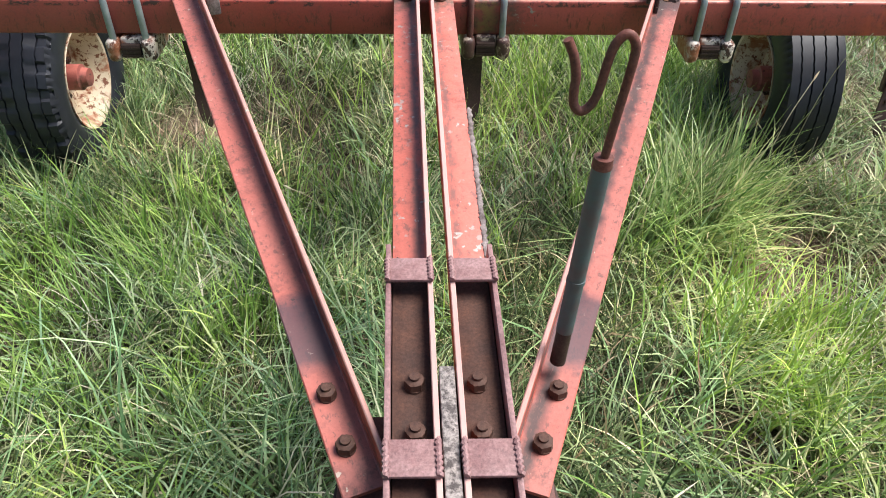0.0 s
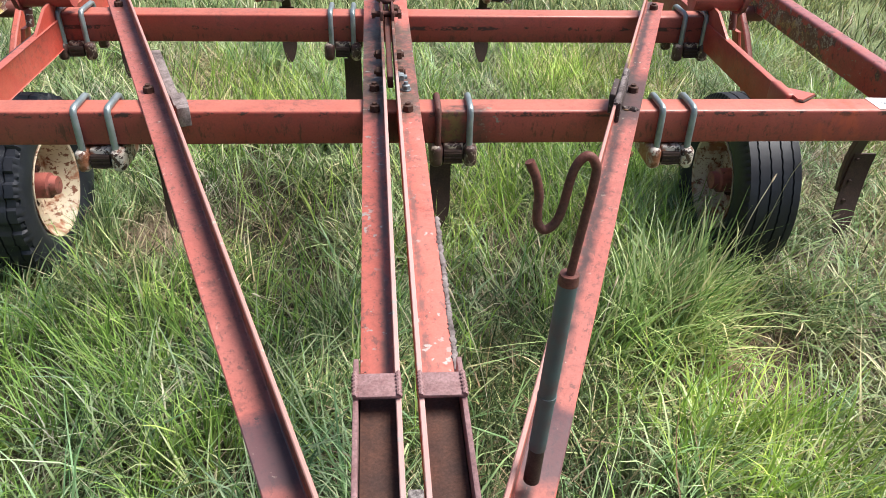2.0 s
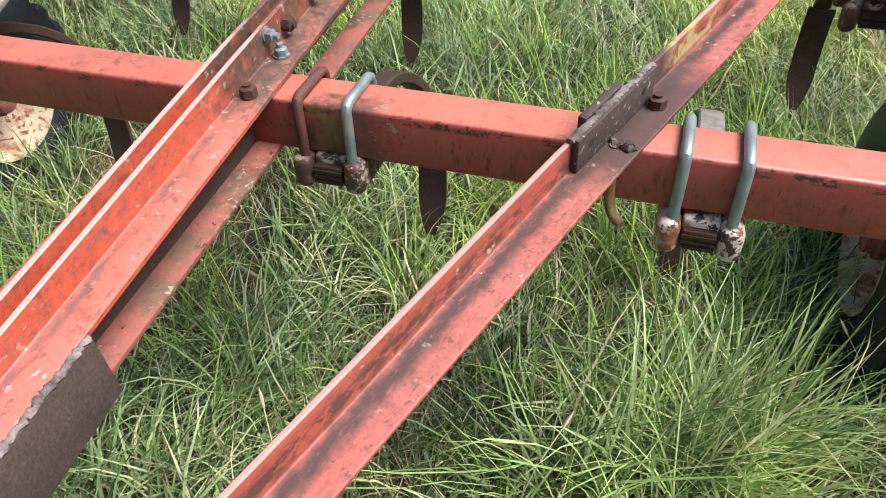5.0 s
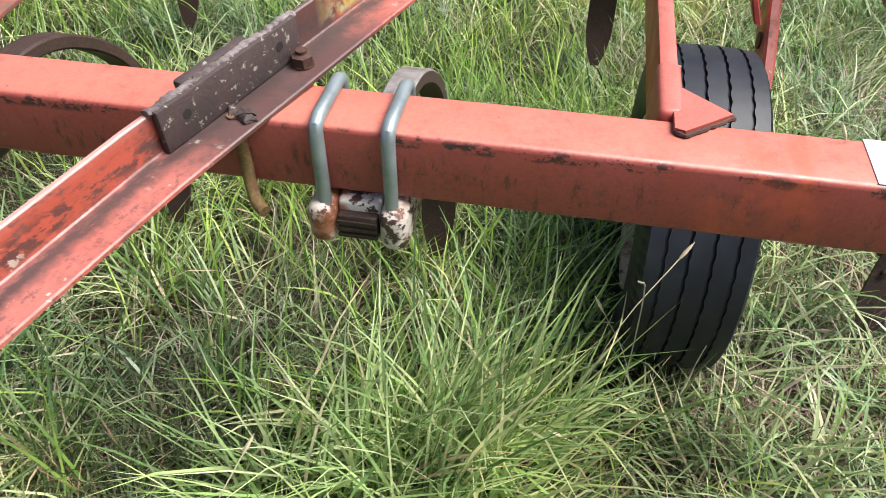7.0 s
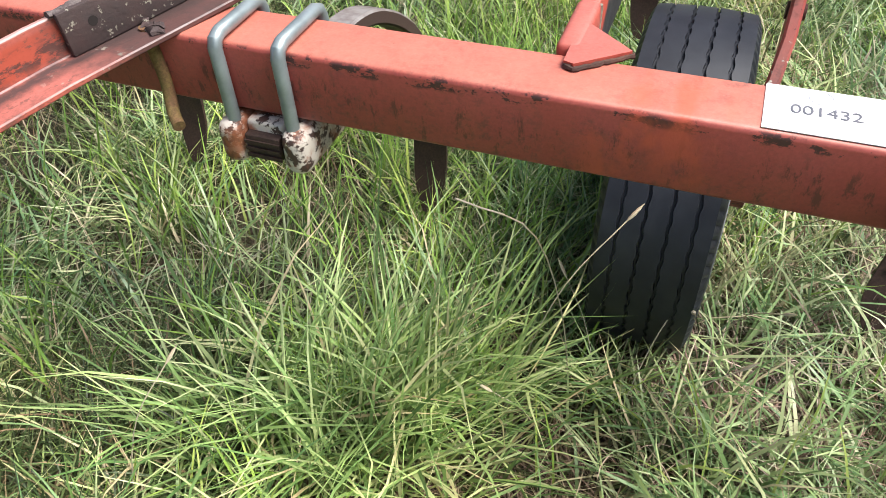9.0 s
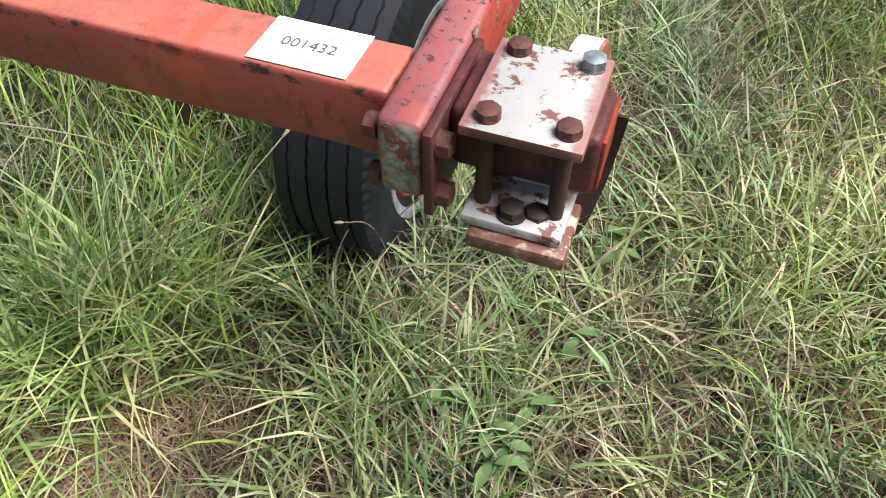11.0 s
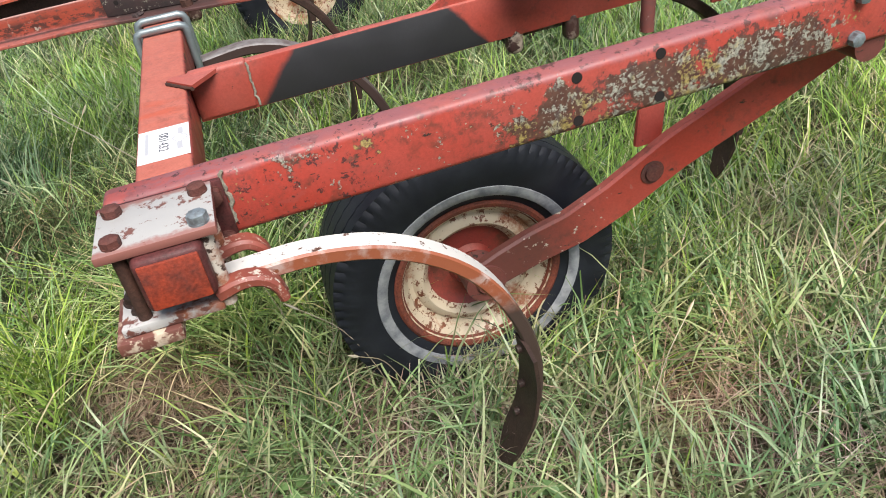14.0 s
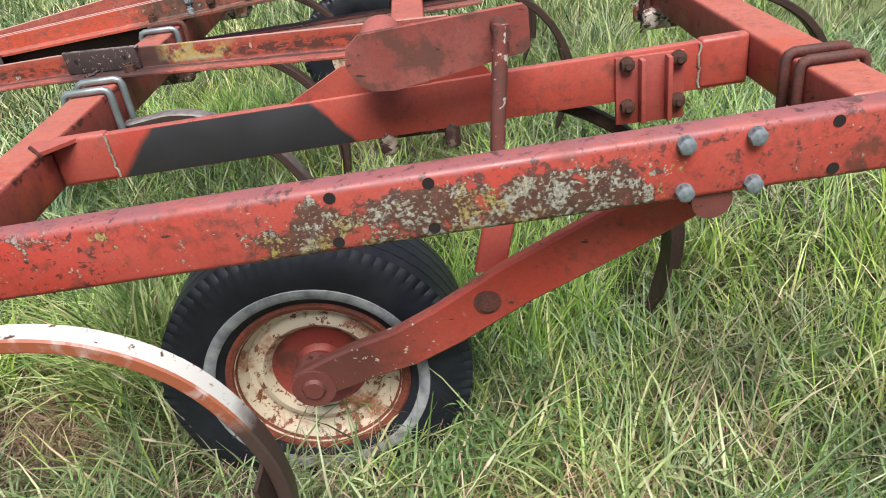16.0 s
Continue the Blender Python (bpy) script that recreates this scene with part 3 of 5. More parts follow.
BOLT_HEAD = mesh_of(hexbolt(tip=0.0, washer=False), "bolt", BOLT_GREY)
BOLT_HEAD_RUST = mesh_of(hexbolt(0.0158, 0.009, tip=0.0, washer=False), "bolt", STEEL_MAROON)
BOLT_SMALL = mesh_of(hexbolt(0.0172, 0.014, tip=0.005, washer=False), "bolt", STEEL_MAROON)
BOLT_HEAD_DARK = mesh_of(hexbolt(0.0165, 0.011, tip=0.0), "bolt", STEEL_DARK)
BOLT_NUT_RUST = mesh_of(hexbolt(0.0168, 0.014, tip=0.011, washer=False), "bolt", STEEL_RUST)
BOLT_NUT_GREY = mesh_of(hexbolt(0.014, 0.013, tip=0.014), "bolt", BOLT_GREY)


def bolt(parent, me, at, axis=(0, 0, 1), turn=0.0, label=""):
    q = Vector(axis).to_track_quat("Z", "Y").to_matrix().to_4x4()
    return part("bolt", me, None, parent, label, Matrix.Translation(at) @ q @ Matrix.Rotation(turn, 4, "Z"))


# ---- ground ----
def ground_z(x, y):
    return 0.025 * noise.noise(Vector((x * 0.9, y * 0.9, 3.1))) + 0.012 * noise.noise(Vector((x * 3.1, y * 3.1, 7.7)))


def ground():
    bm = bmesh.new()
    ax = [-900, -300, -120, -50, -25, -14] + [(-9 + 0.25 * k) for k in range(81)] + [14, 22, 50, 120, 300, 900]
    rows = [[bm.verts.new((x, y + 2, ground_z(x, y + 2) if abs(x) < 12 and abs(y) < 12 else 0.0)) for x in ax] for y in ax]
    for a, b in zip(rows, rows[1:]):
        for k in range(len(ax) - 1):
            bm.faces.new((a[k], a[k + 1], b[k + 1], b[k]))
    tagged(new("ground", mesh_of(bm, "ground", SOIL)), "rough pasture soil covered in thatch", "ground", kind="structure")


ground()

# ---- the cultivator ----
H, B = 0.915, 0.1016
MID, REAR, LIFT = 0.88, 1.690, 0.040   # the rear bar sits a little higher
RISE = 0.0205   # the side beams climb towards the rear
machine = tagged(new("field_cultivator"), "old red steel field cultivator standing in long grass", "farm implement")


def bar(name, x0, x1, y0, mat=PAINT_BAR, label="", z0=H - 0.109, z1=H):
    bm = bmesh.new()
    box(bm, x0, x1, y0, y0 + B, z0, z1, 0.009, 3)
    return part(name, bm, mat, machine, label)


bar("front_toolbar", -1.737, 1.737, 0.0, label="red square steel tube scraped along its edge")
bar("middle_toolbar", -1.306, 1.306, MID, z0=H - 0.070, z1=H + LIFT)
bar("rear_toolbar", -1.737, 1.737, REAR, z0=H - B + LIFT, z1=H + LIFT)

# side beams
for s in (1, -1):
    bm = bmesh.new()
    box(bm, 1.284 * s, 1.311 * s, B + 0.002, REAR - 0.002, H - B - 0.004, H + 0.004, 0.004)
    for v in bm.verts:
        v.co.z += v.co.y * RISE
    inner = part("inner_side_beam", bm, PAINT_SPRAY, machine, "red flat side beam with a sprayed black patch")
    for y0, y1 in ((B + 0.001, 0.235), (1.578, REAR - 0.001)):
        bm = bmesh.new()
        box(bm, 1.280 * s, 1.315 * s, y0, y1, H - B - 0.002, H + 0.009, 0.010, 3)
        for v in bm.verts:
            v.co.z += v.co.y * RISE
        stub = part("beam_stub", bm, PAINT_ARM, inner, "red tube stub welded to the toolbar")
        bm = bmesh.new()
        ye = y1 if y0 < 1 else y0
        wob = random.Random(int(ye * 100))
        line = [Vector((1.313 * s, ye + wob.uniform(-0.003, 0.003), H - B + 0.002 + 0.0085 * k + ye * RISE)) for k in range(13)]
        sweep(bm, line, lambda i: circle(0.0021 + wob.uniform(0.0, 0.0012), 7), up=(0, 1, 0))
        part("weld_bead", bm, LICHEN, stub, "grey weld bead")
    bm = bmesh.new()
    box(bm, 1.739 * s, 1.80 * s, -0.05, 1.95, H - 0.117, H + 0.006, 0.012, 3)
    for v in bm.verts:
        v.co.z += v.co.y * RISE
    outer = part("outer_side_beam", bm, PAINT_BEAM, machine, "red steel beam crusted with grey and yellow lichen")
    # gusset on the corner
    bm = bmesh.new()
    tri = [(1.300, 0.18), (1.300, 0.068), (1.314, 0.063), (1.378, 0.114)]
    lo = [bm.verts.new((x * s, y, H + 0.001)) for x, y in tri]
    hi = [bm.verts.new((x * s, y, H + 0.010)) for x, y in tri]
    bm.faces.new(lo)
    bm.faces.new(hi)
    for k in range(4):
        bm.faces.new((lo[k], lo[(k + 1) % 4], hi[(k + 1) % 4], hi[k]))
    gusset = part("gusset", bm, PAINT_ARM, machine)
    wob = random.Random(6)
    bm = bmesh.new()
    line = [Vector((x * s, y, H + 0.003)) for x, y in ((1.302, 0.068), (1.314, 0.060), (1.380, 0.114))]
    line = [line[0].lerp(line[1], k / 5) for k in range(5)] + [line[1].lerp(line[2], k / 14) for k in range(15)]
    sweep(bm, [v + Vector((wob.uniform(-0.001, 0.001), wob.uniform(-0.001, 0.001), 0)) for v in line], lambda i: circle(wob.uniform(0.003, 0.0045), 7))
    part("weld_bead", bm, STEEL_RUST, gusset, "rusty weld under the gusset")


# shanks
SHANK = [(0.02, -0.134), (0.10, -0.128), (0.16, -0.126), (0.23, -0.127), (0.30, -0.138), (0.365, -0.158), (0.437, -0.197), (0.50, -0.253), (0.552, -0.332),
         (0.590, -0.43), (0.603, -0.51), (0.602, -0.57), (0.594, -0.63)]


def shank_band(bm, width, thick, back=0.0, arch=0.0):
    """The curved spring bar: width across the machine, thickness in its own plane; arch lifts its bend."""
    pts = smooth_path([(0, y + back, z + arch * math.exp(-((y - 0.27) / 0.13) ** 2)) for y, z in SHANK], 48)
    rows = []
    for i, p in enumerate(pts):
        d = (pts[min(i + 1, 48)] - pts[max(i - 1, 0)]).normalized()
        nrm = Vector((0, -d.z, d.y))
        rows.append([bm.verts.new(p + Vector((a, 0, 0)) + nrm * b) for a, b in rect(width, thick, 0.004)])
    for r0, r1 in zip(rows, rows[1:]):
        for j in range(8):
            bm.faces.new((r0[j], r0[(j + 1) % 8], r1[(j + 1) % 8], r1[j]))
    bm.faces.new(rows[0][::-1])
    bm.faces.new(rows[-1])


def shovel_bm(w0, line):
    """A curved point bolted to the front of the shank's tip."""
    bm = bmesh.new()
    pts = smooth_path(line, 16)
    rows = []
    for i, p in enumerate(pts):
        d = (pts[min(i + 1, 16)] - pts[max(i - 1, 0)]).normalized()
        nrm = Vector((0, -d.z, d.y))
        w = w0 * (1.0 if i < 13 else (0.93, 0.8, 0.6, 0.3)[i - 13])
        rows.append([bm.verts.new(p + Vector((a, 0, 0)) + nrm * (b - 0.004 - 1.2 * a * a)) for a, b in
                     ((-w, -0.004), (0, -0.004), (w, -0.004), (w, 0.004), (0, 0.004), (-w, 0.004))])
    for r0, r1 in zip(rows, rows[1:]):
        for j in range(6):
            bm.faces.new((r0[j], r0[(j + 1) % 6], r1[(j + 1) % 6], r1[j]))
    bm.faces.new(rows[0][::-1])
    bm.faces.new(rows[-1])
    return bm


POINT = [(0, 0.572, -0.405), (0, 0.588, -0.49), (0, 0.590, -0.57), (0, 0.580, -0.66), (0, 0.545, -0.77)]
SLEWED = [(0.039, 0.592, -0.448), (0.034, 0.596, -0.53), (0.025, 0.584, -0.63), (0.010, 0.556, -0.72), (0.0, 0.522, -0.81)]


def clamp_bm(lugs=False):
    """The casting under a toolbar, between its ears."""
    bm = bmesh.new()
    box(bm, -0.0315, 0.0315, -0.012, 0.12, -0.150 if lugs else -0.174, -B - 0.004, 0.006, 3)
    return bm


def ear_bm(side, lugs=0):
    """A rounded ear of the casting, pierced by a bolt; lugs: a short one in front (1) or behind (2)."""
    bm = bmesh.new()
    x0, x1 = (-0.074, -0.032) if side < 0 else (0.032, 0.074)
    y0, y1 = ((-0.035, 0.135), (-0.035, 0.004), (0.102, 0.135))[lugs]
    box(bm, x0, x1, y0, y1, -0.178, -B - 0.003, 0.0185 if lugs < 2 else 0.014, 5)
    return bm


def ubolt_bm(r=0.0102):
    """A U-bolt round a square toolbar: legs in front and behind, squared top."""
    bm = bmesh.new()
    o = r + 0.002
    c = 0.016
    pts = [(0, -o, -0.135), (0, -o, -0.05), (0, -o, o - c), (0, -o + c * 0.3, o - c * 0.3), (0, -o + c, o), (0, B / 2, o), (0, B + o - c, o), (0, B + o - c * 0.3, o - c * 0.3),
           (0, B + o, o - c), (0, B + o, -0.05), (0, B + o, -0.135)]
    rows = []
    pts = [Vector(p) for p in pts]
    for i, p in enumerate(pts):
        d = (pts[min(i + 1, len(pts) - 1)] - pts[max(i - 1, 0)]).normalized()
        nrm = Vector((0, -d.z, d.y))
        rows.append([bm.verts.new(p + Vector((a, 0, 0)) + nrm * b) for a, b in circle(r, 12)])
    for r0, r1 in zip(rows, rows[1:]):
        for j in range(12):
            bm.faces.new((r0[j], r0[(j + 1) % 12], r1[(j + 1) % 12], r1[j]))
    bm.faces.new(rows[0][::-1])
    bm.faces.new(rows[-1])
    return bm


def band_mesh(mat, back=0.0, arch=0.0):
    bm = bmesh.new()
    shank_band(bm, 0.05, 0.028, back, arch)
    return mesh_of(bm, "shank", mat)


BACK = 0.008   # the toolbar shanks reach further back than those on the end clamps
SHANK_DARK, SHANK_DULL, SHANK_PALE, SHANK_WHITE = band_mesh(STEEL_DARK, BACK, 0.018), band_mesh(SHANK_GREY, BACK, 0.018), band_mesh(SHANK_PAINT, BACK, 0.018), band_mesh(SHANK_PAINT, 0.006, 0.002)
SHOVEL, SHOVEL_WIDE = mesh_of(shovel_bm(0.042, POINT), "shovel", STEEL_DARK), mesh_of(shovel_bm(0.046, SLEWED), "shovel", STEEL_DARK)
def casting(lugs, mat):
    """The meshes of one clamp: its body first, then the ears."""
    kinds = (1, 2) if lugs else (0,)
    return [mesh_of(clamp_bm(lugs), "clamp", mat)] + [mesh_of(ear_bm(side, k), "clamp_ear", mat) for side in (-1, 1) for k in kinds]


CLAMP, CLAMP_RUST, CLAMP_BROWN = casting(False, WHITE_WORN), casting(True, DARK_CREAM), casting(False, DARK_CREAM)
block = bmesh.new()
box(block, -0.029, 0.029, -0.026, 0.0, -0.160, -0.122, 0.003)
for k in (-0.016, -0.004, 0.008):
    box(block, -0.029, 0.029, -0.0285, -0.026, -0.141 + k - 0.003, -0.141 + k + 0.003)
BLOCK = mesh_of(block, "spring_block", STEEL_DARK)
UBOLT, UBOLT_RUST = mesh_of(ubolt_bm(), "u_bolt", ZINC), mesh_of(ubolt_bm(), "u_bolt", STEEL_MAROON)


def shank(x, y, light=False, bolts=(UBOLT, UBOLT), gap=0.049, rise=0.0, cast=None):
    z = H + 0.010 + rise
    ob = part("shank", (SHANK_DARK, SHANK_PALE, SHANK_DULL)[int(light)], None, machine, "curved steel spring shank" + ("", " with worn white paint", " grey on top, darker elsewhere")[int(light)], Matrix.Translation((x, y, z)))
    low = Matrix.Translation((0, 0, -0.010 - (0.0 if cast else 0.010)))
    body, *ears = cast or CLAMP
    tint = "dark rusty" if cast else "chipped white"
    part("clamp", body, None, ob, tint + " cast clamp", low)
    for me in ears:
        part("clamp_ear", me, None, ob, tint + " rounded clamp ear", low)
    part("spring_block", BLOCK, None, ob, "dark steel block in the clamp slot", low)
    part("shovel", SHOVEL, None, ob, "rusted narrow shovel point", Matrix.Translation((0, BACK, 0)))
    for k, me in zip((-gap, gap), bolts):
        part("u_bolt", me, None, ob, "", Matrix.Translation((k, 0, -0.010 - min(rise, 0.0))))
    return ob


for x, light, bolts, cast in ((-0.884, False, (UBOLT, UBOLT), None), (0.191, False, (UBOLT_RUST, UBOLT), CLAMP_BROWN), (0.885, 2, (UBOLT, UBOLT), None)):
    shank(x, 0.0, light, bolts, cast=cast)
for x in (-1.240, -0.195, 1.238):
    ob = shank(x, MID, False, (UBOLT, UBOLT), 0.044, LIFT, CLAMP_RUST)
    ob.matrix_basis = ob.matrix_basis @ Matrix.Diagonal((1, 1.12, 1, 1))   # a longer pattern
for x in (-1.54, -0.60, 0.53, 1.54):
    ob = shank(x, REAR, abs(x) > 1, (UBOLT_RUST, UBOLT_RUST), 0.030, LIFT)
    if abs(x) < 1:
        ob.matrix_basis = ob.matrix_basis @ Matrix.Diagonal((1, 1, 0.87, 1))   # the inner rear shanks reach less deep

# clamp assembly on the end of the front toolbar
for s in (1, -1):
    bm = bmesh.new()
    box(bm, 1.802 * s, 1.815 * s, -0.058, 0.142, H - 0.132, H + 0.003, 0.003)
    flange = part("flange_plate", bm, TUBE, machine, "rusty bolted flange plate")
    for y, z in ((-0.036, -0.024), (0.122, -0.020), (-0.036, -0.108), (0.122, -0.108)):
        bolt(flange, BOLT_SMALL, (1.815 * s, y, H + z), (s, 0, 0), y)
    for z in (-0.026, -0.108):
        bolt(flange, BOLT_SMALL, (1.738 * s, -0.030, H + z), (-s, 0, 0))
    wob = random.Random(4)
    bm = bmesh.new()
    line = [Vector((1.801 * s, 0.145 + wob.uniform(-0.004, 0.004), H - 0.088 + 0.0066 * k)) for k in range(16)]
    sweep(bm, line, lambda i: circle(0.0028 + wob.uniform(0.0, 0.0018), 7), up=(0, 1, 0))
    part("weld_bead", bm, LICHEN, flange, "lichen-grey weld bead beside the flange")
    bm = bmesh.new()
    box(bm, 1.816 * s, 2.0 * s, -0.002, 0.103, H - 0.090, H + 0.004, 0.012, 3)
    stub = part("stub_tube", bm, TUBE, machine, "short rusty square tube with an orange end cap")
    bm = bmesh.new()
    box(bm, 1.998 * s, 2.004 * s, 0.007, 0.095, H - 0.082, H - 0.004, 0.002)
    part("end_cap", bm, RUST_ORANGE, stub, "orange rusted end cap")
    bm = bmesh.new()
    box(bm, 1.841 * s, 1.985 * s, -0.046, 0.130, H + 0.005, H + 0.020, 0.003)
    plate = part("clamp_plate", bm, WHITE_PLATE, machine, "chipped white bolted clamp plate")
    for k, (x, y) in enumerate(((1.869, -0.021), (1.962, -0.018), (1.869, 0.109), (1.962, 0.107))):
        bolt(plate, BOLT_HEAD if k == 3 else BOLT_HEAD_RUST, (x * s, y, H + 0.020), turn=0.4 * k)
        bm = bmesh.new()
        cyl(bm, (x * s, y, H - 0.13), (x * s, y, H + 0.012), 0.0125 if k > 1 else 0.0105, n=14)
        part("stud", bm, WHITE_WORN if k > 1 else STEEL_RUST, plate)
    m0 = Matrix.Translation((1.920 * s, 0.0, H + 0.012))
    ob = part("shank", SHANK_WHITE, None, machine, "curved steel spring shank with worn white paint", m0)
    tip = part("shovel", SHOVEL_WIDE, None, ob, "rusted shovel point with bolt holes")
    for x, y, z in ((0.012, 0.591, -0.475), (0.008, 0.588, -0.575), (0.0, 0.574, -0.66)):
        bm = bmesh.new()
        cyl(bm, (x, y - 0.016, z), (x, y + 0.02, z), 0.009, n=12)
        part("bolt", bm, STEEL_DARK, tip)
    bm = bmesh.new()
    box(bm, min(-0.070 * s, 0.060 * s), max(-0.070 * s, 0.060 * s), -0.056, 0.10, -0.144, -0.127, 0.004)
    seat = part("clamp", bm, WHITE_CHIPPED, ob, "chipped white lower clamp plate")
    for x in (-0.009, 0.022):
        bolt(seat, BOLT_HEAD_DARK, (x * s, -0.034 if x < 0 else -0.024, -0.127 if x < 0 else -0.134), turn=0.3)
    for a in (-0.062, 0.030):
        bm = bmesh.new()
        pts = smooth_path([(0, 0.095, -0.118), (0, 0.135, -0.108), (0, 0.165, -0.114), (0, 0.183, -0.134), (0, 0.19, -0.160)] if a > 0 else [(0, 0.095, -0.112), (0, 0.125, -0.100), (0, 0.155, -0.100), (0, 0.175, -0.118), (0, 0.18, -0.14)], 12)
        rows = []
        for i, p in enumerate(pts):
            d = (pts[min(i + 1, 12)] - pts[max(i - 1, 0)]).normalized()
            nrm = Vector((0, -d.z, d.y))
            rows.append([bm.verts.new(p + Vector((a + 0.016 + u, 0, 0)) + nrm * v) for u, v in rect(0.034, 0.024 - 0.008 * i / 12, 0.005)])
        for r0, r1 in zip(rows, rows[1:]):
            for j in range(8):
                bm.faces.new((r0[j], r0[(j + 1) % 8], r1[(j + 1) % 8], r1[j]))
        bm.faces.new(rows[0][::-1])
        bm.faces.new(rows[-1])
        part("clamp_ear", bm, EAR, ob, "orange curved clamp ear")
    bm = bmesh.new()
    box(bm, min(-0.058 * s, 0.070 * s), max(-0.058 * s, 0.070 * s), -0.070, 0.03, -0.170, -0.145, 0.005)
    part("clamp_foot", bm, RUST_CREAM, ob, "rusty lower clamp block with cream paint scraps")


# wheels
def tyre_bm(r=0.370, rim=0.20, lugs=False):
    """A worn four-groove tyre: half-profile turned round x."""
    prof = [(-0.082, rim), (-0.100, rim + 0.02), (-0.116, rim + 0.065), (-0.114, rim + 0.105), (-0.1095, r - 0.031), (-0.105, r - 0.016), (-0.098, r - 0.006)]
    for g in (-0.066, -0.022, 0.022, 0.066):
        prof += [(g - 0.0033, r - 0.003 * abs(g) / 0.07), (g - 0.0024, r - 0.009), (g + 0.0024, r - 0.009), (g + 0.0033, r - 0.003 * abs(g) / 0.07)]
    prof += [(0.098, r - 0.006), (0.105, r - 0.016), (0.1095, r - 0.031), (0.114, rim + 0.105), (0.116, rim + 0.065), (0.100, rim + 0.02), (0.082, rim)]
    bm = bmesh.new()
    n = 240
    rows = []
    for k in range(n):
        a = 2 * math.pi * k / n
        wig = 0.0011 * (1 if k // 2 % 2 else -1)
        row = []
        for x, q in prof:
            dx = wig if abs(x) < 0.08 and q > r - 0.012 else 0.0
            nick = k % 3 == 0 and 0.1 < abs(x) < 0.107 and q > rim + 0.1
            qq = q - (0.009 if nick else 0.0)
            dx -= math.copysign(0.005, x) if nick else 0.0
            if lugs and q > r - 0.02 and (k // 2 + (2 if x > 0 else 0)) % 5 < 2 and abs(x) > 0.03:
                qq -= 0.011
            row.append(bm.verts.new((x + dx, qq * math.cos(a), qq * math.sin(a))))
        rows.append(row)
    for k in range(n):
        r0, r1 = rows[k], rows[(k + 1) % n]
        for j in range(len(prof) - 1):
            bm.faces.new((r0[j], r0[j + 1], r1[j + 1], r1[j]))
    return bm


def lathe(prof, n=72):
    bm = bmesh.new()
    rows = []
    for k in range(n):
        a = 2 * math.pi * k / n
        rows.append([bm.verts.new((x, q * math.cos(a), q * math.sin(a))) for x, q in prof])
    for k in range(n):
        r0, r1 = rows[k], rows[(k + 1) % n]
        for j in range(len(prof) - 1):
            if prof[j][1] < 1e-6 and prof[j + 1][1] < 1e-6:
                continue
            bm.faces.new((r0[j], r0[j + 1], r1[j + 1], r1[j]))
    bmesh.ops.remove_doubles(bm, verts=bm.verts, dist=1e-5)
    return bm


TYRE, TYRE_LUG = mesh_of(tyre_bm(), "tyre", RUBBER), mesh_of(tyre_bm(lugs=True), "tyre", RUBBER)
STRIPE = mesh_of(lathe([(0.1120, 0.236), (0.1160, 0.241), (0.1190, 0.252), (0.1185, 0.262), (0.1155, 0.263)]), "white_stripe", WHITEWALL)
RIM_OUT = mesh_of(lathe([(0.080, 0.198), (0.097, 0.207), (0.100, 0.206), (0.096, 0.196), (0.080, 0.190), (0.072, 0.178), (0.055, 0.172), (0.050, 0.160), (0.062, 0.150), (0.066, 0.135),
                         (0.052, 0.120), (0.030, 0.108), (0.028, 0.02)]), "rim", CREAM)
RIM_IN = mesh_of(lathe([(-0.080, 0.198), (-0.097, 0.207), (-0.100, 0.206), (-0.096, 0.196), (-0.080, 0.190), (-0.060, 0.180), (0.02, 0.170), (0.028, 0.10)]), "rim_well", CREAM)
RIM_EDGE = mesh_of(lathe([(0.082, 0.214), (0.100, 0.217), (0.104, 0.210), (0.101, 0.200), (0.086, 0.1905), (0.080, 0.196)]), "rim_edge", RIM_RUST)
DISC = mesh_of(lathe([(0.046, 0.128), (0.052, 0.122), (0.036, 0.108), (0.030, 0.085), (0.034, 0.06), (0.05, 0.05), (0.055, 0.0)]), "wheel_disc", PAINT_DISC)
HUB = mesh_of(lathe([(0.03, 0.052), (-0.07, 0.052), (-0.075, 0.04), (-0.10, 0.036), (-0.104, 0.0)]), "hub", PAINT_OLD)
WY, WZ, WX = 0.625, 0.340, 1.445

